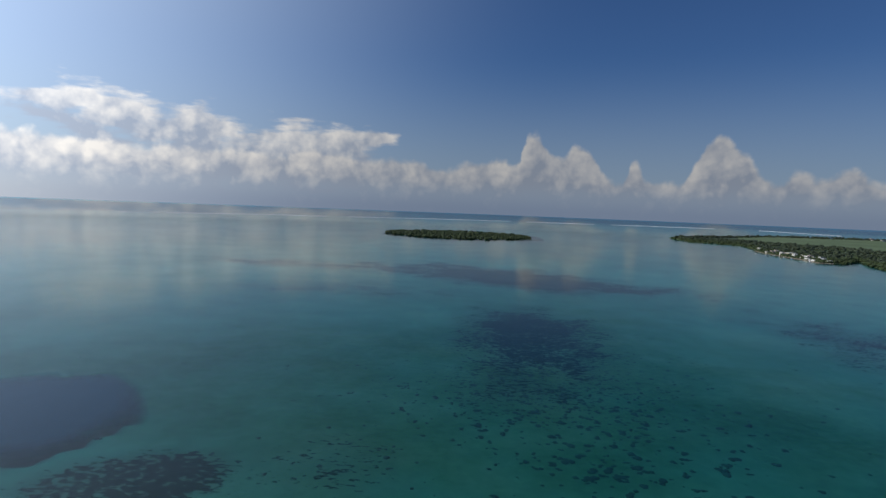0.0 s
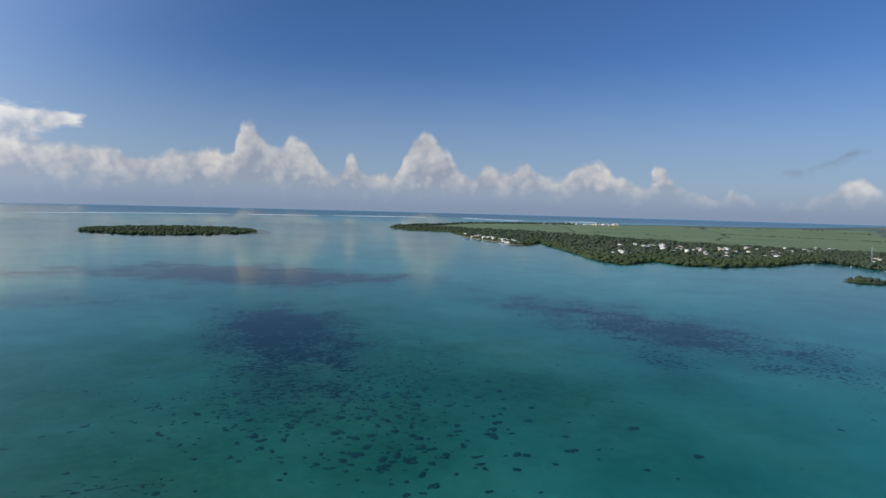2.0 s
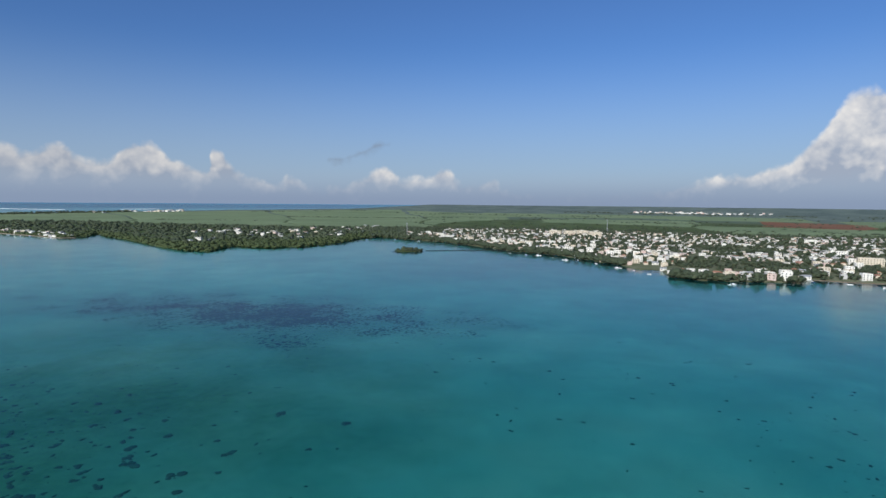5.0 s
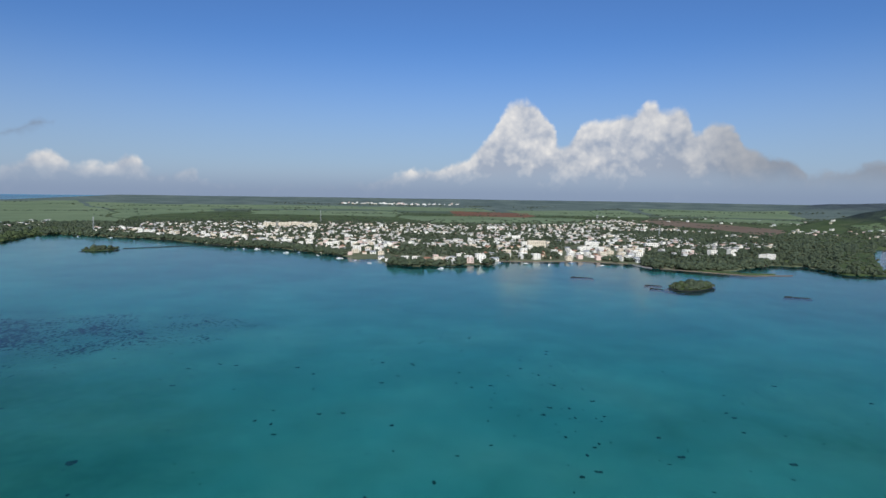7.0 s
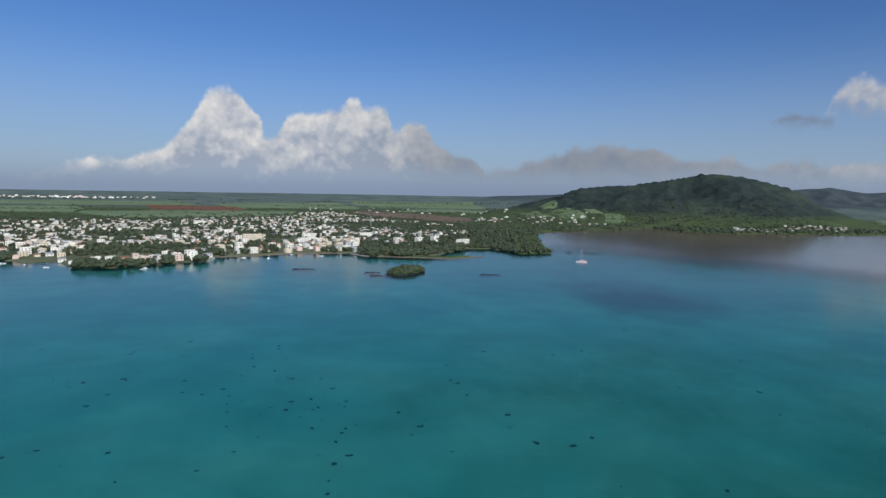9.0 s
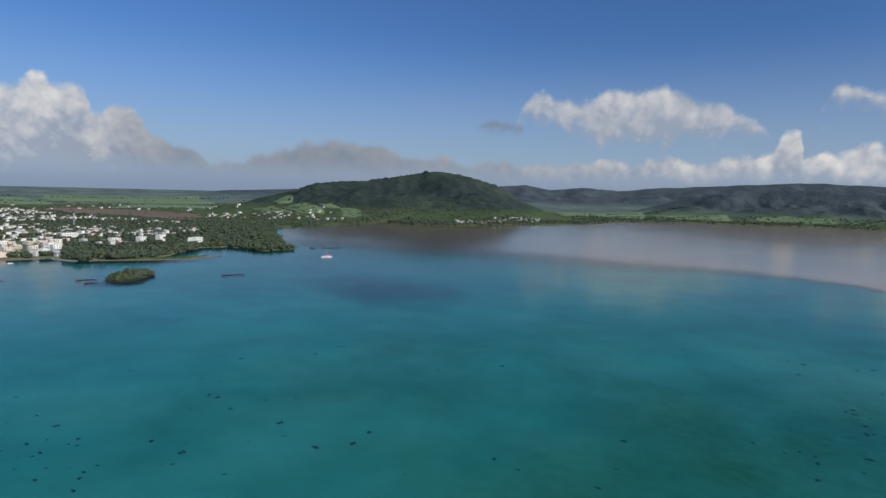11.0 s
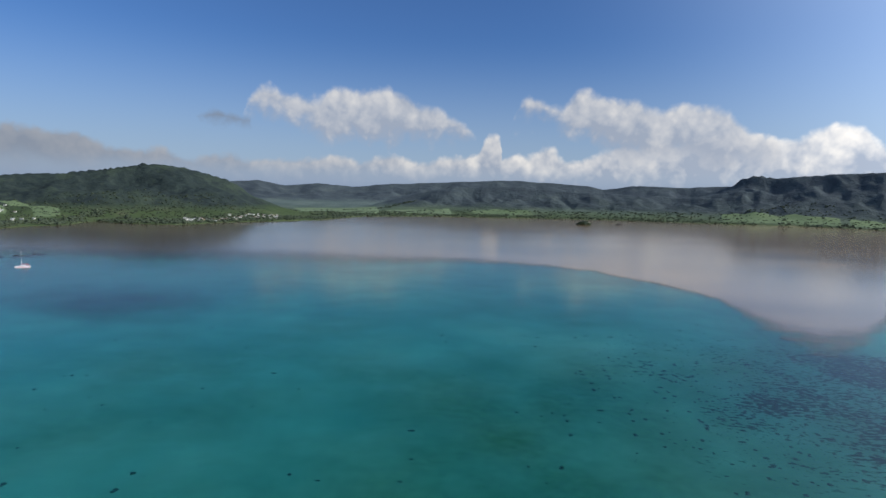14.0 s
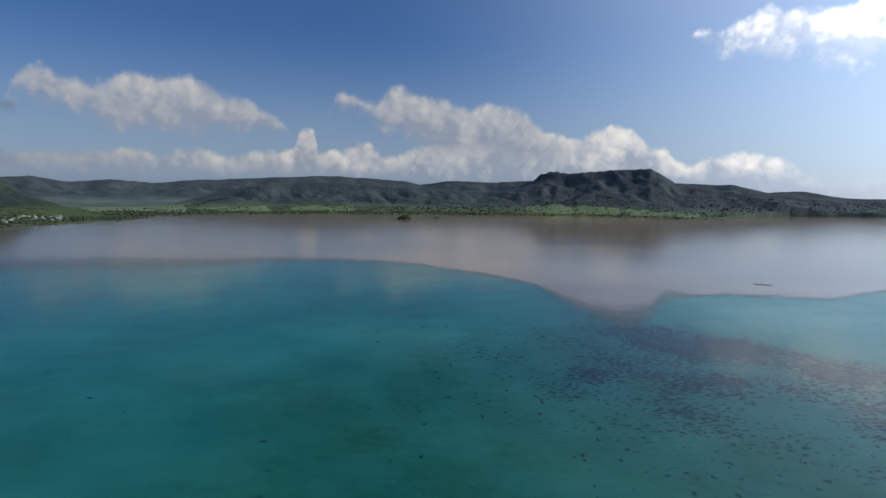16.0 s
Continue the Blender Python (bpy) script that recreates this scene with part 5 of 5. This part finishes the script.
for k in range(8):
    gen = np.random.default_rng(80 + k)
    parts_v, parts_f, n = [], [], 0
    for _ in range(3):
        c = np.array([*(gen.random(2) - 0.5) * 1.5, 0])
        parts_v.append(LUMP1[0] * (1 + 0.6 * (gen.random((len(LUMP1[0]), 1)) - 0.5)) * (0.4 + 0.4 * gen.random()) * np.array([1.2, 1.0, 0.45]) + c)
        parts_f.append(LUMP1[1] + n)
        n += len(LUMP1[0])
    CORAL_SHAPES.append((np.concatenate(parts_v), np.concatenate(parts_f)))


def coral_places(n, seed, zones, low=0.6):
    gen = np.random.default_rng(seed)
    out = []
    for cx, cy, a, b, turn, share in zones:
        q = math.radians(turn)
        for _ in range(int(n * share)):
            u, v = gen.normal() * a * 0.6, gen.normal() * b * 0.6
            out.append((cx + u * math.cos(q) - v * math.sin(q), cy + u * math.sin(q) + v * math.cos(q), low + 1.1 * gen.random() ** 2))
    return np.array(out)


NEAR = coral_places(290, 1, [(72, 235, 65, 60, 0, 0.62), (75, 180, 32, 22, 20, 0.2), (110, 190, 90, 70, 0, 0.18)])
shapes = []
for v, f in CORAL_SHAPES:
    me = bpy.data.meshes.new("coral_head")
    fill(me, v, f)
    me.materials.append(CORAL)
    shapes.append(me)
zs = -depth_at(NEAR[:, 0], NEAR[:, 1])
for k, (x, y, s) in enumerate(NEAR):
    ob = new("coral_head", shapes[k % 8])
    ob.matrix_basis = pose(float(x), float(y), float(zs[k]) + 0.1, 0, 0, k * 67.0)
    ob.scale = (float(s) * 1.5, float(s) * 1.5, float(s) * 0.6)
    tagged(ob, "dark coral head on the pale sandy bed", "coral", "coral heads")
FAR = coral_places(4600, 2, [(75, 420, 80, 160, 0, 0.17), (-130, -270, 90, 130, 20, 0.33), (-225, -320, 60, 120, 28, 0.1), (60, 0, 420, 420, 0, 0.05), (70, 265, 100, 80, 0, 0.2), (250, -60, 90, 50, 10, 0.02), (365, 370, 70, 170, 12, 0.1), (230, -230, 260, 220, 0, 0.03), (300, 60, 200, 200, 0, 0.025)], 0.3)
FAR = FAR[np.hypot(FAR[:, 0], FAR[:, 1]) < 800]
zs = -depth_at(FAR[:, 0], FAR[:, 1])
vs, fs, n = [], [], 0
for k, (x, y, s) in enumerate(FAR):
    v, f = CORAL_SHAPES[k % 8]
    vs.append(v * s * np.array([1.0, 1.0, 0.45]) + np.array([x, y, zs[k] + 0.1]))
    fs.append(f + n)
    n += len(v)
tagged(mesh_object("coral_rubble", np.concatenate(vs), np.concatenate(fs), CORAL), "countless dark coral heads and weed clumps", "coral", kind="stuff")
